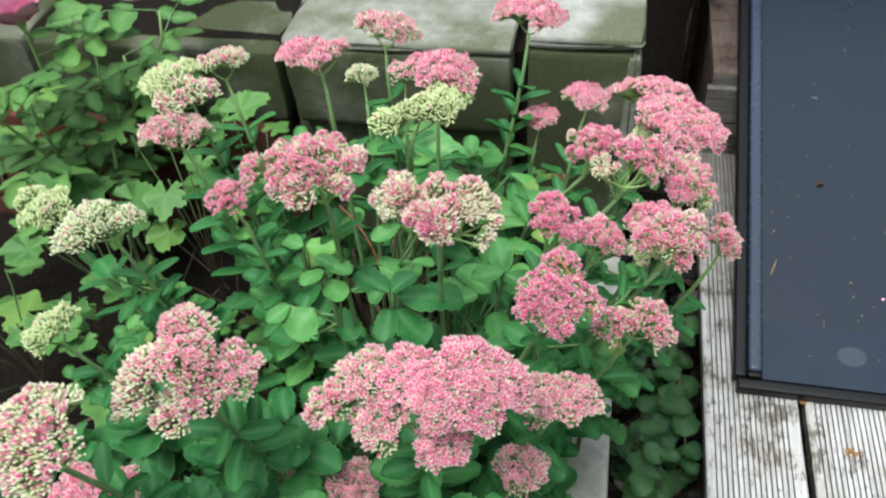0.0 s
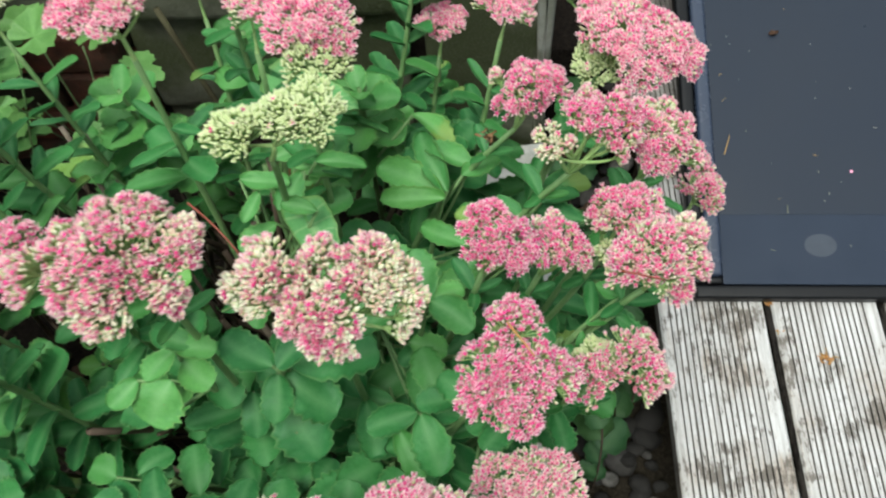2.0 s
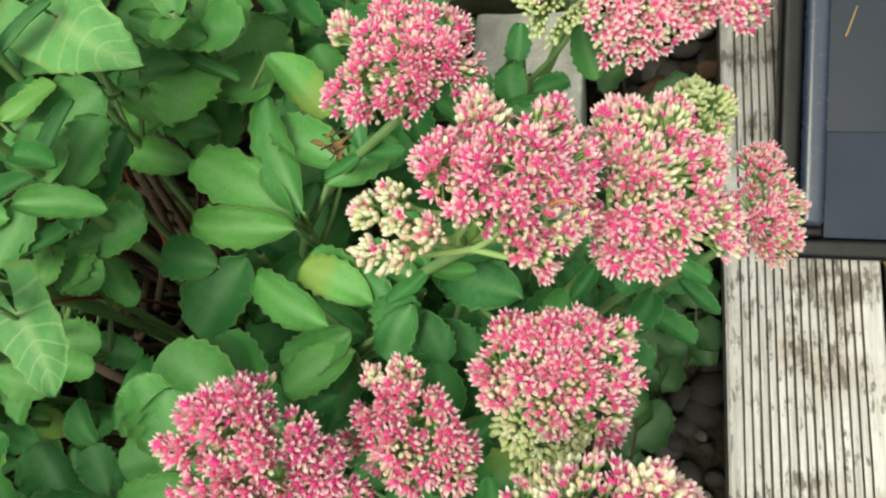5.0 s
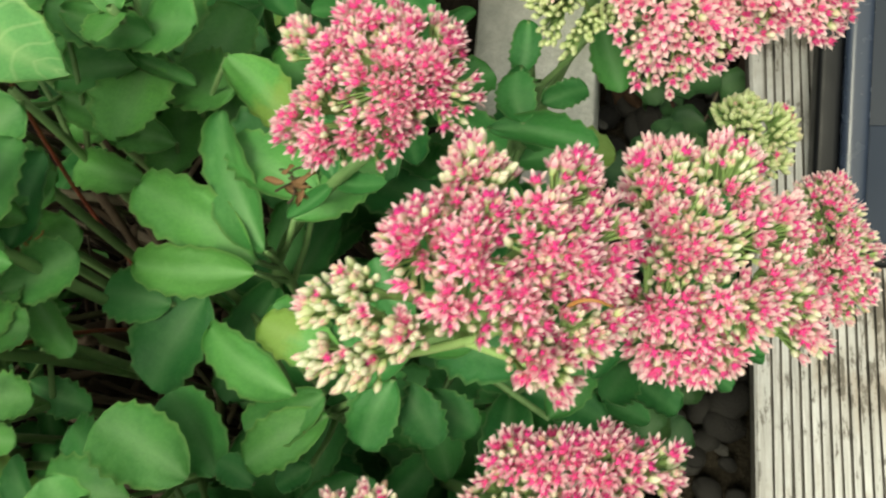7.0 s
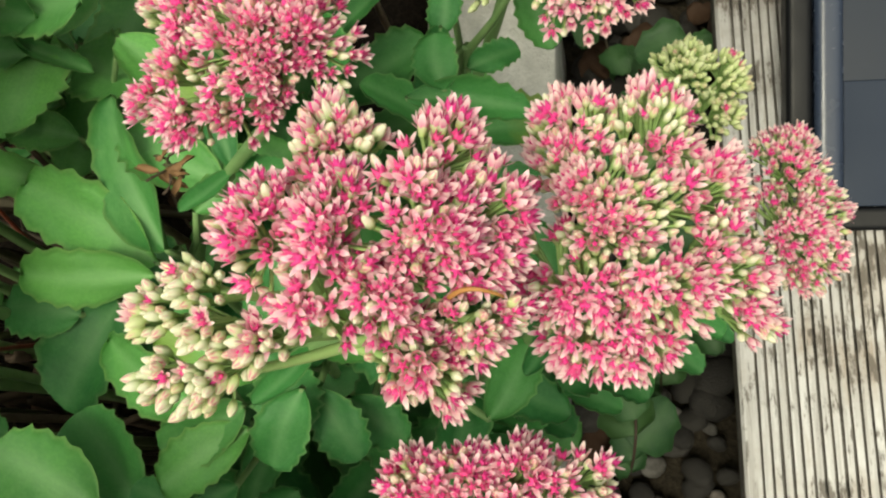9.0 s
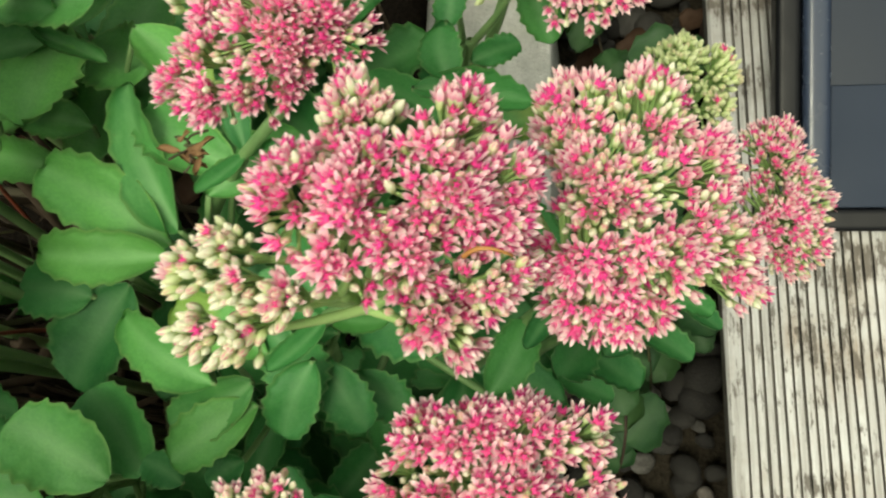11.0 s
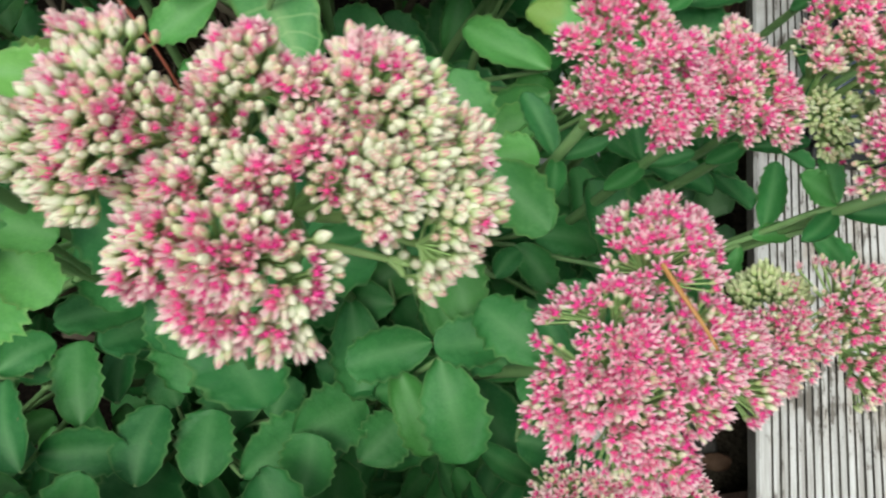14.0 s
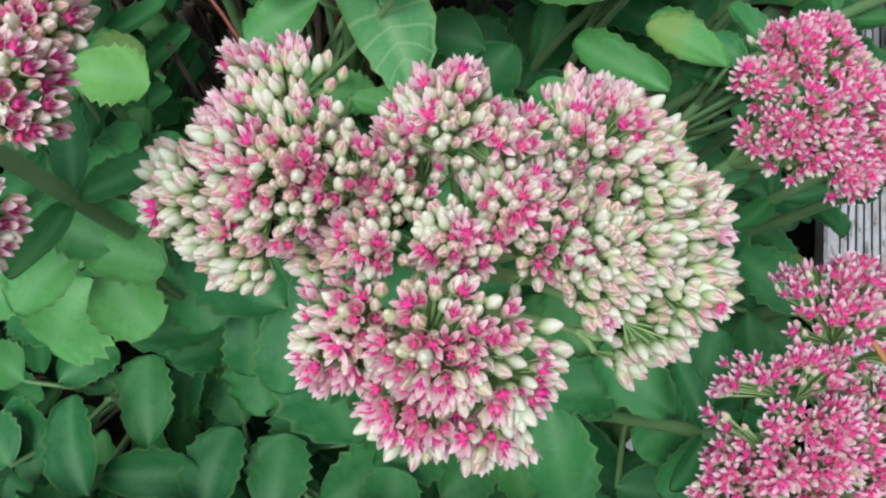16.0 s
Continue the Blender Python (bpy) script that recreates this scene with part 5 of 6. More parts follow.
rosette((-0.453, 0.337, 0.3), [((-0.45, 0.307, 0.36), (-0.445, 0.347, 0.37), 1.21), ((-0.416, 0.311, 0.355), (-0.419, 0.348, 0.365), 1.26), ((-0.41, 0.341, 0.33), (-0.419, 0.373, 0.335), 1.44), ((-0.389, 0.317, 0.38), (-0.357, 0.346, 0.38), 1.0), ((-0.358, 0.309, 0.38), (-0.355, 0.34, 0.39), 1.23), ((-0.452, 0.356, 0.31), (-0.469, 0.378, 0.31), 1.45), ((-0.389, 0.352, 0.33), (-0.38, 0.377, 0.33), 1.45)])
rosette((-0.325, 0.37, 0.34), [((-0.367, 0.338, 0.37), (-0.333, 0.362, 0.37), 1.16), ((-0.312, 0.372, 0.42), (-0.295, 0.334, 0.415), 0.87), ((-0.292, 0.375, 0.45), (-0.276, 0.331, 0.445), 0.87), ((-0.26, 0.376, 0.44), (-0.283, 0.386, 0.44), 1.22), ((-0.332, 0.332, 0.36), (-0.314, 0.356, 0.36), 1.37), ((-0.338, 0.373, 0.35), (-0.36, 0.386, 0.35), 1.45)])
rosette((-0.242, 0.394, 0.38), [((-0.253, 0.392, 0.4), (-0.217, 0.423, 0.41), 0.95), ((-0.22, 0.37, 0.43), (-0.241, 0.359, 0.43), 1.25), ((-0.237, 0.386, 0.4), (-0.253, 0.407, 0.4), 1.29), ((-0.251, 0.347, 0.4), (-0.222, 0.342, 0.4), 1.37), ((-0.217, 0.409, 0.4), (-0.198, 0.439, 0.4), 0.88)])
rosette((-0.533, 0.478, 0.38), [((-0.526, 0.453, 0.4), (-0.522, 0.494, 0.41), 1.04), ((-0.56, 0.515, 0.4), (-0.531, 0.543, 0.4), 0.99), ((-0.509, 0.448, 0.38), (-0.507, 0.498, 0.39), 0.79), ((-0.488, 0.445, 0.38), (-0.47, 0.468, 0.38), 1.39)])
rosette((-0.731, 0.490, 0.4), [((-0.746, 0.431, 0.45), (-0.778, 0.456, 0.46), 0.92), ((-0.722, 0.425, 0.45), (-0.707, 0.465, 0.46), 0.66), ((-0.708, 0.418, 0.44), (-0.728, 0.388, 0.43), 0.66), ((-0.680, 0.418, 0.44), (-0.672, 0.452, 0.45), 0.66), ((-0.701, 0.417, 0.43), (-0.667, 0.394, 0.43), 0.66), ((-0.708, 0.436, 0.44), (-0.682, 0.442, 0.44), 0.66)])
rosette((-0.785, 0.390, 0.3), [((-0.753, 0.366, 0.36), (-0.775, 0.343, 0.36), 0.66), ((-0.740, 0.360, 0.36), (-0.714, 0.372, 0.36), 0.66), ((-0.751, 0.404, 0.34), (-0.731, 0.417, 0.34), 0.79), ((-0.774, 0.417, 0.34), (-0.753, 0.430, 0.34), 0.79), ((-0.706, 0.378, 0.33), (-0.676, 0.355, 0.33), 0.79), ((-0.768, 0.345, 0.34), (-0.730, 0.334, 0.34), 0.79)])
rosette((-0.400, 0.405, 0.48), [((-0.392, 0.382, 0.53), (-0.429, 0.403, 0.54), 1.05), ((-0.387, 0.378, 0.535), (-0.367, 0.396, 0.545), 1.12), ((-0.386, 0.393, 0.51), (-0.324, 0.406, 0.515), 0.82), ((-0.398, 0.392, 0.49), (-0.400, 0.358, 0.485), 1.25), ((-0.393, 0.390, 0.49), (-0.353, 0.368, 0.485), 1.05), ((-0.402, 0.399, 0.45), (-0.376, 0.345, 0.44), 0.99)])
rosette((-0.534, 0.499, 0.45), [((-0.518, 0.483, 0.48), (-0.485, 0.483, 0.485), 1.12), ((-0.522, 0.481, 0.48), (-0.547, 0.489, 0.48), 1.05)])
rosette((-0.231, 0.378, 0.44), [((-0.243, 0.370, 0.485), (-0.236, 0.402, 0.5), 0.72), ((-0.245, 0.372, 0.48), (-0.275, 0.390, 0.49), 0.86), ((-0.224, 0.371, 0.46), (-0.243, 0.343, 0.465), 0.99), ((-0.228, 0.382, 0.45), (-0.253, 0.359, 0.455), 0.92)])
rosette((-0.411, 0.555, 0.44), [((-0.420, 0.540, 0.47), (-0.450, 0.518, 0.47), 0.79)])
rosette((-0.290, 0.459, 0.47), [((-0.297, 0.454, 0.495), (-0.312, 0.489, 0.515), 0.82), ((-0.284, 0.449, 0.5), (-0.295, 0.478, 0.525), 0.95), ((-0.285, 0.448, 0.505), (-0.315, 0.436, 0.51), 1.05), ((-0.285, 0.449, 0.5), (-0.260, 0.460, 0.505), 0.99), ((-0.283, 0.448, 0.5), (-0.252, 0.423, 0.505), 0.95)])
rosette((-0.279, 0.392, 0.42), [((-0.279, 0.390, 0.455), (-0.293, 0.421, 0.47), 0.95), ((-0.261, 0.386, 0.465), (-0.293, 0.377, 0.47), 1.05), ((-0.298, 0.388, 0.42), (-0.336, 0.371, 0.425), 0.82), ((-0.270, 0.383, 0.45), (-0.251, 0.402, 0.46), 0.92)])
rosette((-0.181, 0.434, 0.46), [((-0.159, 0.437, 0.49), (-0.161, 0.458, 0.51), 0.55), ((-0.145, 0.434, 0.53), (-0.158, 0.440, 0.54), 0.95), ((-0.143, 0.435, 0.5), (-0.120, 0.421, 0.495), 0.66), ((-0.164, 0.433, 0.49), (-0.147, 0.436, 0.49), 0.79), ((-0.166, 0.432, 0.48), (-0.168, 0.415, 0.47), 0.53), ((-0.177, 0.433, 0.45), (-0.168, 0.411, 0.45), 0.79), ((-0.182, 0.428, 0.45), (-0.213, 0.451, 0.455), 0.79)])
rosette((-0.256, 0.526, 0.39), [((-0.248, 0.522, 0.415), (-0.282, 0.499, 0.42), 0.82), ((-0.204, 0.533, 0.48), (-0.215, 0.508, 0.475), 0.95), ((-0.204, 0.534, 0.465), (-0.190, 0.512, 0.465), 0.86), ((-0.258, 0.500, 0.4), (-0.271, 0.490, 0.405), 1.18), ((-0.197, 0.532, 0.45), (-0.178, 0.518, 0.45), 0.92)])
rosette((-0.165, 0.677, 0.42), [((-0.167, 0.672, 0.45), (-0.173, 0.644, 0.45), 0.79), ((-0.172, 0.657, 0.43), (-0.158, 0.643, 0.43), 0.79)])
rosette((-0.221, 0.555, 0.42), [((-0.233, 0.540, 0.455), (-0.263, 0.562, 0.46), 0.79), ((-0.218, 0.538, 0.46), (-0.236, 0.552, 0.465), 0.79), ((-0.208, 0.550, 0.46), (-0.229, 0.565, 0.47), 0.79), ((-0.192, 0.558, 0.47), (-0.160, 0.568, 0.475), 0.79), ((-0.202, 0.559, 0.45), (-0.179, 0.540, 0.45), 0.79)])
rosette((-0.292, 0.470, 0.35), [((-0.259, 0.456, 0.38), (-0.237, 0.433, 0.38), 0.92), ((-0.228, 0.415, 0.4), (-0.198, 0.413, 0.4), 0.92), ((-0.198, 0.437, 0.41), (-0.189, 0.408, 0.41), 0.92), ((-0.307, 0.455, 0.41), (-0.275, 0.449, 0.41), 1.05), ((-0.252, 0.464, 0.38), (-0.212, 0.466, 0.38), 0.92)])
rosette((-0.161, 0.679, 0.42), [((-0.165, 0.647, 0.45), (-0.168, 0.666, 0.458), 1.31), ((-0.179, 0.644, 0.45), (-0.134, 0.64, 0.445), 0.5), ((-0.133, 0.689, 0.46), (-0.125, 0.66, 0.455), 0.75), ((-0.165, 0.694, 0.45), (-0.168, 0.672, 0.45), 0.97), ((-0.159, 0.664, 0.43), (-0.14, 0.674, 0.43), 0.91)])
rosette((-0.186, 0.551, 0.44), [((-0.156, 0.542, 0.465), (-0.193, 0.554, 0.47), 0.94), ((-0.214, 0.516, 0.465), (-0.215, 0.54, 0.47), 1.3), ((-0.201, 0.566, 0.46), (-0.175, 0.572, 0.46), 1.08), ((-0.15, 0.526, 0.43), (-0.136, 0.554, 0.43), 0.83), ((-0.2, 0.527, 0.42), (-0.186, 0.547, 0.42), 1.28)])
rosette((-0.342, 0.589, 0.36), [((-0.328, 0.58, 0.385), (-0.353, 0.533, 0.38), 1.06), ((-0.344, 0.573, 0.39), (-0.378, 0.577, 0.395), 1.1)])
rosette((-0.088, 0.57, 0.44), [((-0.089, 0.561, 0.47), (-0.071, 0.552, 0.465), 0.64), ((-0.097, 0.567, 0.44), (-0.111, 0.552, 0.44), 0.91)])

rosette((-0.425, 0.606, 0.44), [((-0.374, 0.575, 0.5), (-0.367, 0.618, 0.505), 0.79), ((-0.373, 0.576, 0.515), (-0.387, 0.608, 0.52), 0.95), ((-0.377, 0.561, 0.53), (-0.338, 0.561, 0.53), 0.61), ((-0.394, 0.565, 0.45), (-0.362, 0.584, 0.45), 0.98), ((-0.404, 0.552, 0.45), (-0.378, 0.55, 0.45), 1.19), ((-0.417, 0.625, 0.44), (-0.386, 0.614, 0.44), 0.93)])


def bindweed(foot, leaves):
    """A thin red stem that climbs to a few arrow-shaped leaves: foot, tip, breadth."""
    vine = thing("bindweed", (foot[0], foot[1], -0.03), "bindweed with a thin red stem and pale arrow-shaped leaves", "plant", "bindweed")
    for k, (a, b, wide) in enumerate(leaves):
        a, b = Vector(a), Vector(b)
        way = b - a
        low = Vector((foot[0], foot[1], -0.03))
        v, t = tube(curve_points(low, low + Vector((0, 0, a.z * 0.6)), a - way * 0.4 - Vector((0, 0, 0.05)), a, 12), [0.0016 - 0.0006 * i / 11 for i in range(12)], 6)
        part_mesh("stem", tri_mesh("stem", v, t, [M_REDSTEM]), vine)
        leaf_on(vine, a, way, (0.05, -0.12, 1.0), way.length * 1.02, wide, k, "leaf", BINDWEED)


bindweed((-0.47, 0.60), [((-0.412, 0.684, 0.486), (-0.355, 0.653, 0.492), 1.05), ((-0.384, 0.518, 0.505), (-0.365, 0.481, 0.496), 1.28)])
rs = random.Random(3)
for i in range(34):
    x, y = rs.uniform(-0.78, -0.22), rs.uniform(0.2, 0.95)
    if any(math.hypot(x - a, y - b) < 0.075 for a, b in ((-0.52, 0.66), (-0.465, 0.69), (-0.57, 0.65), (-0.54, 0.55), (-0.43, 0.76), (-0.50, 0.60), (-0.48, 0.64), (-0.53, 0.71), (-0.57, 0.55), (-0.62, 0.54), (-0.59, 0.42), (-0.70, 0.47))):
        continue
    leafy_shoot(x, y, rs.uniform(0.10, 0.26), (rs.uniform(-0.05, 0.05), rs.uniform(-0.05, 0.05)), rs.uniform(0.042, 0.056), rs.randrange(4, 7), i)
for i, (x, y, top) in enumerate(((-0.60, 0.14, 0.40), (-0.52, 0.17, 0.44), (-0.44, 0.18, 0.42), (-0.66, 0.20, 0.36), (-0.36, 0.17, 0.42), (-0.70, 0.33, 0.34),
                                 (-0.28, 0.22, 0.40), (-0.56, 0.26, 0.40), (-0.47, 0.26, 0.42), (-0.62, 0.74, 0.42), (-0.50, 0.82, 0.42), (-0.36, 0.70, 0.46), (-0.28, 0.68, 0.40))):
    leafy_shoot(x, y, top, (rs.uniform(-0.04, 0.04), rs.uniform(-0.04, 0.04)), rs.uniform(0.05, 0.06), 6, 200 + i)

# low shoots over the open soil beside the clump
for i in range(26):
    x, y = rs.uniform(-1.0, -0.63), rs.uniform(0.22, 0.72)
    leafy_shoot(x, y, rs.uniform(0.05, 0.17), (rs.uniform(-0.05, 0.05), rs.uniform(-0.05, 0.05)), rs.uniform(0.034, 0.048), 4, 400 + i)
rq = random.Random(61)
for i in range(15):
    x, y = rq.uniform(-1.05, -0.62), rq.uniform(0.0, 0.62)
    leafy_shoot(x, y, rq.uniform(0.08, 0.26), (rq.uniform(-0.07, 0.07), rq.uniform(-0.07, 0.07)), rq.uniform(0.036, 0.05), 5, 500 + i)

# ---- gravel strip ----
def pebble_shape(seed):
    bm = bmesh.new()
    bmesh.ops.create_icosphere(bm, subdivisions=2, radius=1.0)
    rnd = random.Random(seed)
    off = Vector((rnd.uniform(0, 50), rnd.uniform(0, 50), 0))
    for v in bm.verts:
        v.co *= 1 + 0.28 * noise.noise(v.co * 0.9 + off) + 0.08 * noise.noise(v.co * 2.4 + off)
    me = bpy.data.meshes.new("pebble")
    bm.to_mesh(me)
    bm.free()
    me.materials.append(M_PEBBLE)
    me.polygons.foreach_set("use_smooth", np.full(len(me.polygons), True))
    return me


gravel = thing("gravel_strip", (-0.07, 0.5, -0.22), "strip of rounded grey pebbles beside the decking", "gravel", "", "structure")
PEBBLES = [pebble_shape(i) for i in range(7)]
rg = random.Random(21)
count = 0
for row in range(60):
    for col_ in range(6):
        if count >= 300:
            break
        r = rg.choice((0.007, 0.009, 0.011, 0.014, 0.019)) * rg.uniform(0.9, 1.15)
        x, y = -0.132 + col_ * 0.027 + rg.uniform(-0.011, 0.011), 0.02 + row * 0.0255 + rg.uniform(-0.01, 0.01)
        z = -0.208 + r * 0.35 + 0.014 * rg.random()
        part_mesh("pebble", PEBBLES[count % 7], gravel, "", pose(x, y, z, rg.uniform(-25, 25), rg.uniform(-25, 25), rg.uniform(0, 360)) @ Matrix.Diagonal((r * 1.3, r, r * 0.7, 1)))
        count += 1

# ---- ivy in the gap ----
IVY = [leaf_mesh("ivy_leaf_shape", M_IVY, w, 0.2, d, 0.14, 0.42, 80 + i, 0.06, 12, 2) for i, (w, d) in enumerate(((0.48, 0.2), (0.42, 0.3)))]
for k, (x, y) in enumerate(((-0.085, 0.50), (-0.05, 0.58), (-0.09, 0.70), (-0.07, 0.80), (-0.04, 0.88), (-0.09, 0.95), (-0.07, 1.05), (-0.05, 1.15), (-0.1, 0.62), (-0.05, 0.68), (-0.085, 0.66), (-0.03, 0.74), (-0.11, 0.78), (-0.02, 0.62))):
    ri = random.Random(k + 50)
    iv = thing("ivy_sprig", (x, y, -0.21), "small dark green ivy sprig growing among pebbles", "plant", "ivy sprigs")
    tip = Vector((x + ri.uniform(-0.02, 0.03), y + 0.05, -0.09))
    path = curve_points((x, y, -0.21), (x, y, -0.15), tip - Vector((0, 0.03, 0)), tip, 7)
    v, t = tube(path, [0.0015] * 7, 5)
    part_mesh("stem", tri_mesh("stem", v, t, [M_TWIG]), iv)
    for j in range(6):
        p = path[1 + j]  if j < 6 else tip
        w = ri.uniform(0, 6.28)
        out = Vector((math.cos(w), math.sin(w), ri.uniform(-0.1, 0.5)))
        leaf_on(iv, p, out, Vector((0, 0, 1)) - out * 0.3, ri.uniform(0.03, 0.055), 1.0, j, "leaf", IVY)

# fallen leaves in the gap and on the soil
M_DEADLEAF = plain("brown_fallen_leaf", (0.075, 0.042, 0.026), 0.75, 0.25, 5.0, 0.6)
FALLEN = [leaf_mesh("fallen_leaf_shape", M_DEADLEAF, w, c, d, 0.05, 0.5, 120 + i, 0.12, 9, 2) for i, (w, c, d) in enumerate(((0.3, 0.5, 0.3), (0.36, 0.3, -0.3), (0.25, 0.7, 0.1)))]
rf = random.Random(77)
for i in range(70):
    if i < 34:
        p = (rf.uniform(-0.135, 0.0), rf.uniform(0.3, 1.25), -0.188)
    else:
        p = (rf.uniform(-0.85, -0.27), rf.uniform(0.15, 0.98), -0.012)
    w = rf.uniform(0, 6.28)
    ob = new("fallen_leaf", FALLEN[i % 3])
    ob.matrix_basis = leaf_pose(p, (math.cos(w), math.sin(w), rf.uniform(-0.1, 0.25)), (rf.uniform(-0.3, 0.3), rf.uniform(-0.3, 0.3), 1), rf.uniform(0.025, 0.045))
    tagged(ob, "curled brown fallen leaf lying on the ground", "leaf", "fallen leaves")

# ---- rose bush and broad-leaved plants behind ----
def rose_leaf(parent, base, way, up, size, rnd):
    way = Vector(way).normalized()
    side = Vector(up).cross(way).normalized()
    end = Vector(base) + way * size * 1.6
    v, t = tube([base, (Vector(base) + end) / 2 + Vector((0, 0, 0.004)), end], (0.0011, 0.0009, 0.0007), 5)
    stalk = part_mesh("leaf_stalk", tri_mesh("leaf_stalk", v, t, [M_STEM]), parent)
    leaf_on(stalk, end, way, up, size, rnd.uniform(0.9, 1.1), rnd.randrange(2), "leaflet", LEAFLET)
    for f in (0.45, 0.9):
        p = Vector(base).lerp(end, f)
        for s in (-1, 1):
            leaf_on(stalk, p, way * 0.45 + side * s, up, size * rnd.uniform(0.75, 0.95), rnd.uniform(0.9, 1.1), rnd.randrange(2), "leaflet", LEAFLET)


rr = random.Random(8)
rose = thing("rose_bush", (-1.12, 0.9, -0.03), "rose bush with fresh green leaves and one pink bloom", "rose")
for k in range(7):
    foot = Vector((-1.12 + rr.uniform(-0.08, 0.08), 0.9 + rr.uniform(-0.06, 0.06), -0.03))
    tip = Vector((-1.05 + rr.uniform(-0.28, 0.22), 0.82 + rr.uniform(-0.2, 0.16), rr.uniform(0.34, 0.55)))
    if k == 0:
        tip = Vector((-1.055, 0.83, 0.53))
    path = curve_points(foot, foot + Vector((0, 0, 0.2)), tip - Vector((0, 0, 0.14)), tip, 10)
    v, t = tube(path, [0.004 - 0.002 * i / 9 for i in range(10)], 7)
    part_mesh("cane", tri_mesh("cane", v, t, [M_STALK]), rose)
    for j in range(3, 10):
        w = 2.4 * j + k
        out = Vector((math.cos(w), math.sin(w), rr.uniform(0.1, 0.5)))
        rose_leaf(rose, path[j], out, Vector((0, 0, 1)) - out * 0.3, rr.uniform(0.044, 0.068), rr)


def petal_shape(seed):
    rnd = random.Random(seed)
    v, t, n = [], [], 6
    for i in range(n + 1):
        u = i / n
        w = 0.62 * math.sin(math.pi * min(0.93, 0.12 + 0.8 * u)) ** 0.7
        for j in range(-3, 4):
            f = j / 3
            v.append((u, f * w, 0.35 * u * u + 0.22 * f * f * w + 0.05 * math.sin(5 * u + 3 * f + seed)))
    for i in range(n):
        for j in range(6):
            q = i * 7 + j
            t += [(q, q + 7, q + 8), (q, q + 8, q + 1)]
    return tri_mesh("petal", v, t, [M_ROSE])


bloom_at = Vector((-1.055, 0.83, 0.545))
v, t = tube([bloom_at - Vector((0, 0, 0.02)), bloom_at - Vector((0, 0, 0.006)), bloom_at], (0.003, 0.007, 0.004), 8)
bloom = part_mesh("rose_bloom", tri_mesh("rose_bloom", v, t, [M_STALK]), rose, "full pink rose bloom")
PETALS = [petal_shape(i) for i in range(3)]
for ring, (count, up, size) in enumerate(((7, 0.35, 0.052), (7, 0.9, 0.046), (6, 1.8, 0.038), (5, 3.5, 0.03))):
    for i in range(count):
        w = 2 * math.pi * (i + 0.37 * ring) / count
        out = Vector((math.cos(w), math.sin(w), up))
        part_mesh("petal", PETALS[i % 3], bloom, "", leaf_pose(bloom_at, out, Vector((0, 0, 1)) * 1.0 - Vector((math.cos(w), math.sin(w), 0)) * 0.8, size, 1.0))

for k, (x, y, top) in enumerate(((-0.86, 0.80, 0.36), (-0.98, 0.70, 0.33), (-0.80, 0.92, 0.30), (-1.08, 0.55, 0.28), (-0.92, 0.58, 0.22))):
    rb = random.Random(k + 90)
    pl = thing("lobed_leaved_plant", (x, y, -0.03), "green plant with lobed leaves on thin stalks", "plant", "lobed-leaved plants")
    for j in range(9):
        w = rb.uniform(0, 6.28)
        out = Vector((math.cos(w), math.sin(w), 0))
        tip = Vector((x, y, 0)) + out * rb.uniform(0.03, 0.12) + Vector((0, 0, top * rb.uniform(0.55, 1.05)))
        path = curve_points((x, y, -0.03), (x, y, tip.z * 0.5), tip - Vector((0, 0, 0.05)), tip, 7)
        v, t = tube(path, [0.0018 - 0.0006 * i / 6 for i in range(7)], 5)
        part_mesh("leaf_stalk", tri_mesh("leaf_stalk", v, t, [M_STEM]), pl)
        leaf_on(pl, tip, out + Vector((0, 0, rb.uniform(-0.4, 0.3))), Vector((0, 0, 1)) + out * 0.1, rb.uniform(0.055, 0.09), 1.0, j, "leaf", PALMATE)

# ---- dead stems and litter on the soil ----
rd = random.Random(31)
for i in range(110):
    x, y = rd.uniform(-1.0, -0.42), rd.uniform(0.05, 0.9)
    w = rd.uniform(0, 6.28)
    ln = rd.uniform(0.08, 0.22)
    a = Vector((x, y, -0.02 + rd.uniform(0, 0.02)))
    b = a + Vector((math.cos(w) * ln, math.sin(w) * ln, rd.uniform(0.01, 0.16)))
    v, t = tube(curve_points(a, a + (b - a) * 0.3 + Vector((0, 0, 0.02)), b - (b - a) * 0.3, b, 6), [rd.uniform(0.0012, 0.0028)] * 6, 5)
    ob = new("dead_stem", tri_mesh("dead_stem", v, t, [M_TWIG]))
    tagged(ob, "dry brown dead stem lying on the soil", "twig", "dead stems")

# brown standing stalks in the open middle of the clump
for i in range(95):
    x, y = rd.gauss(-0.52, 0.07), rd.gauss(0.60, 0.10)
    a = Vector((x, y, -0.03))
    b = a + Vector((rd.uniform(-0.12, 0.12), rd.uniform(-0.12, 0.12), rd.uniform(0.12, 0.34)))
    v, t = tube(curve_points(a, a + Vector((0, 0, 0.08)), b - (b - a) * 0.3, b, 7), [rd.uniform(0.0018, 0.0044)] * 7, 7)
    ob = new("dead_stem", tri_mesh("dead_stem", v, t, [M_TWIG]))
    tagged(ob, "dry brown dead stalk standing in the soil", "twig", "dead stems")

# ---- small things on plants and deck ----
def strand(name, points, radius, material, label, category):
    pts = [Vector(p) for p in points]
    v, t = tube(curve_points(pts[0], pts[1], pts[-2], pts[-1], 12), [radius * (1 - 0.4 * i / 11) for i in range(12)], 6)
    return tagged(new(name, tri_mesh(name, v, t, [material])), label, category)


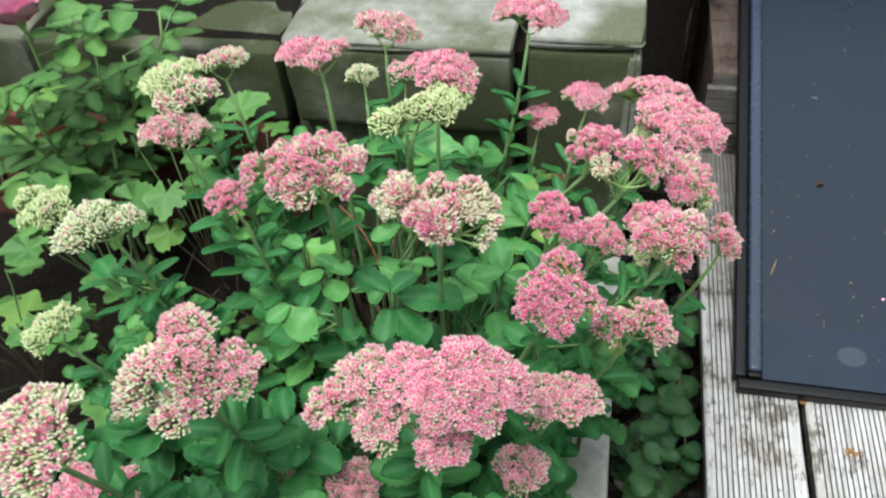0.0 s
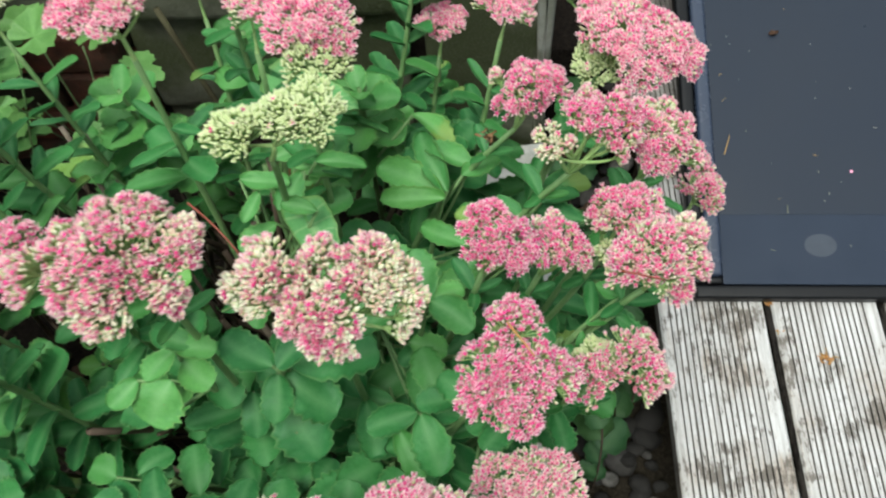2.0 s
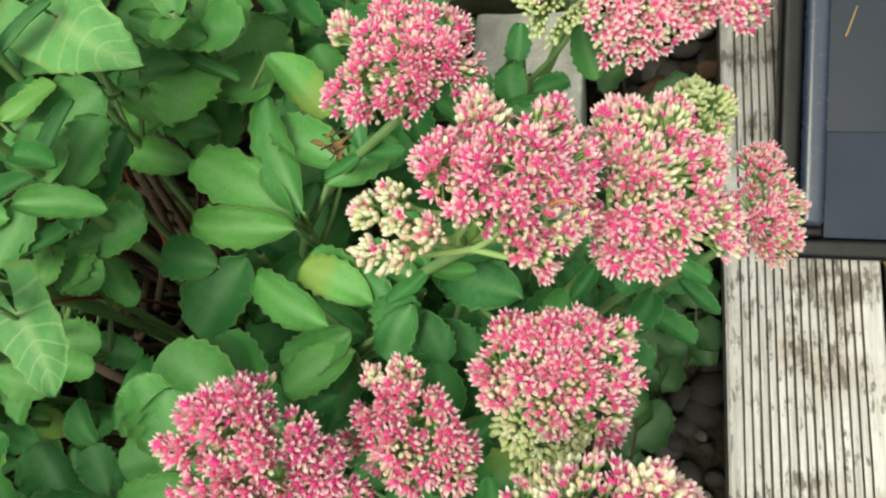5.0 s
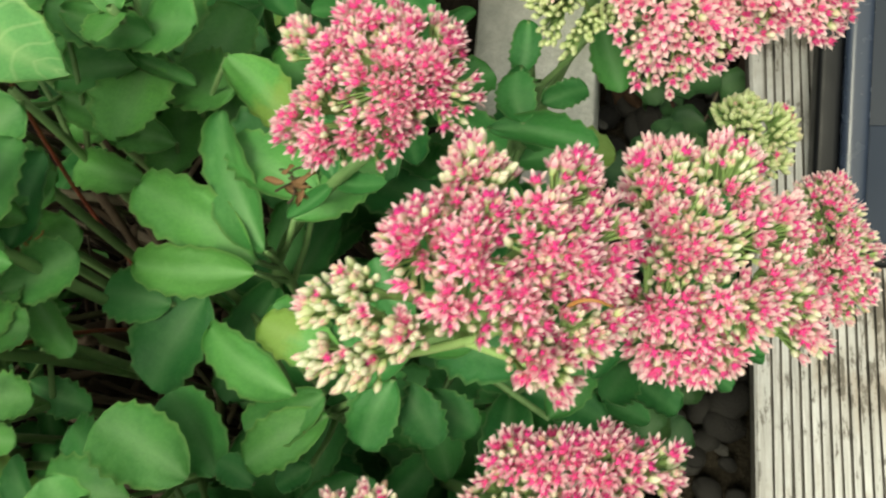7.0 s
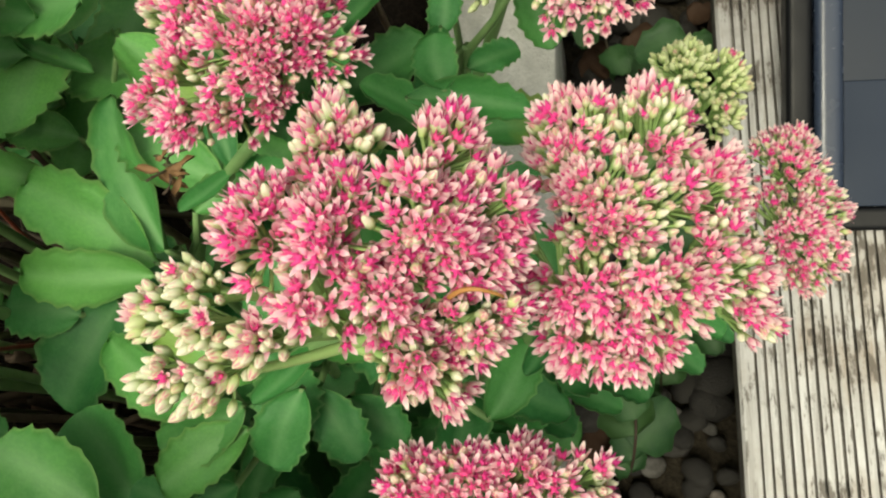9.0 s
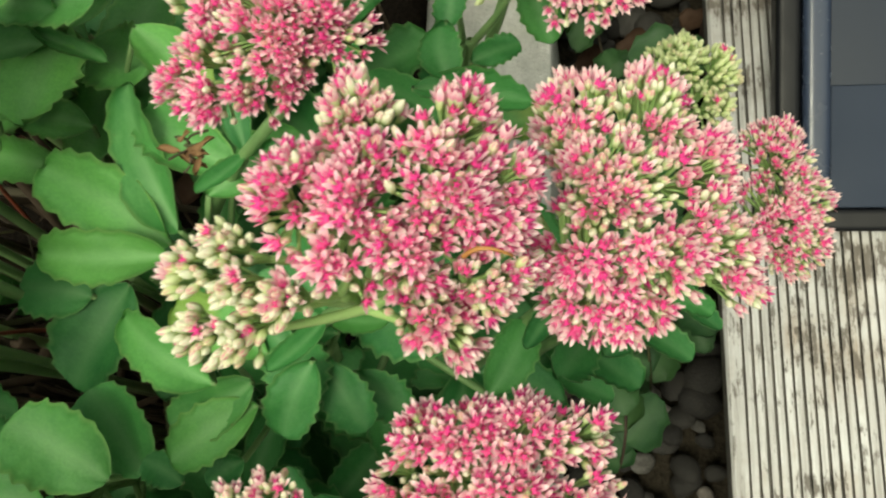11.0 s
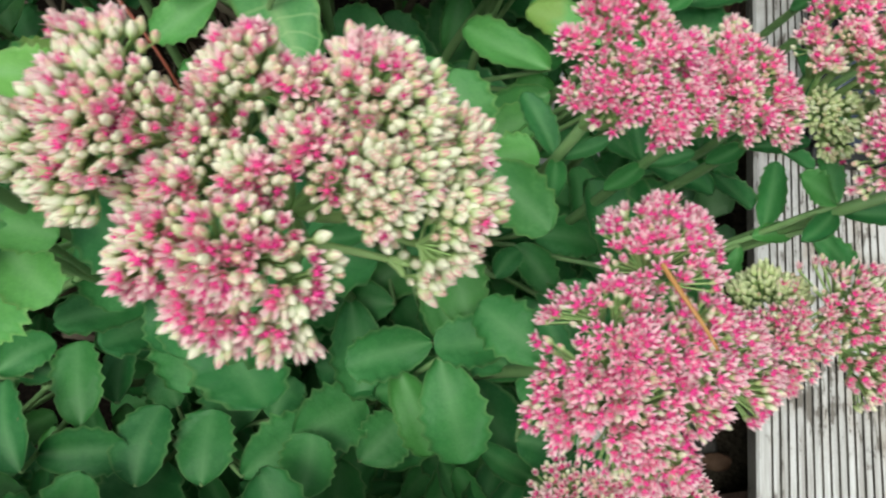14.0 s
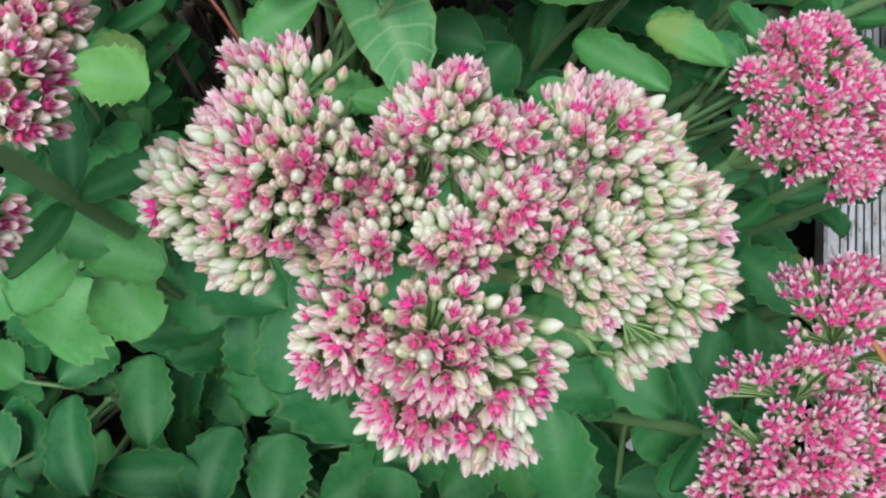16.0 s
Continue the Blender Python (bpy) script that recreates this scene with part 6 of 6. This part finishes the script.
M_NEEDLE = plain("orange_dry_needle", (0.42, 0.20, 0.06), 0.6)
strand("dry_needle", ((-0.227, 0.378, 0.606), (-0.222, 0.368, 0.609), (-0.216, 0.362, 0.608), (-0.211, 0.355, 0.605)), 0.0009, M_NEEDLE, "dry orange needle lying on a deep pink flower head", "needle")
strand("trailing_stem", ((-0.50, 0.56, 0.475), (-0.46, 0.53, 0.468), (-0.44, 0.505, 0.455), (-0.433, 0.49, 0.40)), 0.0012, M_REDSTEM, "thin red trailing stem climbing between stonecrop leaves", "stem")
strand("trailing_stem", ((-0.137, 0.541, 0.592), (-0.134, 0.542, 0.597), (-0.131, 0.542, 0.597), (-0.127, 0.541, 0.592)), 0.0006, M_NEEDLE, "short orange strand caught among pink florets", "stem")
strand("trailing_stem", ((-0.152, 0.417, 0.600), (-0.147, 0.412, 0.606), (-0.137, 0.411, 0.604), (-0.125, 0.411, 0.598)), 0.0008, M_REDSTEM, "dry brown stalk lying across pale pink florets", "stem")
M_TAN = plain("tan_dried_petal", (0.24, 0.14, 0.07), 0.8, 0.2, 30.0, 0.5)
DRIED = []
for shape in FALLEN:
    husk = shape.copy()
    husk.materials[0] = M_TAN
    DRIED.append(husk)
rc = random.Random(14)
for k, (x, y, z) in enumerate(((-0.238, 0.597, 0.515), (-0.396, 0.592, 0.442), (-0.391, 0.588, 0.443))):
    curl = thing("dried_flower", (x, y, z), "shrivelled brown remains of a flower hanging on leaves", "flower", "dried flowers")
    for j in range(7):
        p = [Vector((x, y, z))]
        for q in range(3):
            p.append(p[-1] + Vector((rc.uniform(-0.005, 0.005), rc.uniform(-0.005, 0.005), rc.uniform(-0.002, 0.003))))
        v, t = tube(curve_points(*p, 8), [0.00045] * 8, 5)
        part_mesh("dried_stalk", tri_mesh("dried_stalk", v, t, [M_NEEDLE if k else M_TWIG]), curl)
    for j in range(6):
        w = rc.uniform(0, 6.28)
        leaf_on(curl, (x + rc.uniform(-0.006, 0.006), y + rc.uniform(-0.006, 0.006), z), (math.cos(w), math.sin(w), rc.uniform(-0.2, 0.5)), (0, 0, 1), rc.uniform(0.006, 0.011), 0.45, j, "dried_petal", DRIED)


def debris(x, y, z, size, count, seed, label):
    rnd = random.Random(seed)
    d = thing("plant_debris", (x, y, z), label, "debris", "debris on the deck")
    for j in range(count):
        w = rnd.uniform(0, 6.28)
        p = Vector((x + rnd.gauss(0, size * 0.4), y + rnd.gauss(0, size * 0.5), z + 0.0012))
        e = p + Vector((math.cos(w), math.sin(w), rnd.uniform(0, 0.4))) * size * rnd.uniform(0.3, 0.8)
        v, t = tube([p, (p + e) / 2 + Vector((0, 0, 0.001)), e], (0.0009, 0.0011, 0.0006), 5)
        part_mesh("fibre", tri_mesh("fibre", v, t, [M_NEEDLE if j % 3 else M_STRAW]), d)


debris(0.213, 0.617, 0.0, 0.011, 26, 1, "tuft of orange dry plant fibres on the deck board")
debris(0.1495, 0.703, -0.002, 0.008, 24, 2, "plug of orange plant litter in the deck gap")
debris(0.158, 0.655, 0.0, 0.006, 4, 3, "pale fibres caught beside the deck gap")

# litter on the dark panel
def on_panel(x, y):
    return Vector((x, y, 0.0315 + 0.275 * (y - 0.724)))


strand("seed_husk", (on_panel(0.1025, 0.898), on_panel(0.106, 0.907), on_panel(0.109, 0.916), on_panel(0.1125, 0.926)), 0.0011, M_STRAW, "long pale seed husk lying on the dark panel", "seed")
for k, (x, y) in enumerate(((0.183, 1.080), (0.186, 1.084))):
    leaf = new("dry_scrap", FALLEN[k])
    leaf.matrix_basis = leaf_pose(on_panel(x, y), (1, 0.3 - k, 0.15), (0, -0.2, 1), 0.012)
    tagged(leaf, "small dark dry leaf scrap on the panel", "leaf", "scraps on the panel")
petal = new("fallen_petal", PETALS[0])
petal.matrix_basis = leaf_pose(on_panel(0.276, 0.868), (0.4, 1, 0.28), (0, -0.27, 1), 0.004)
tagged(petal, "small curled pink petal lying on the panel", "petal")
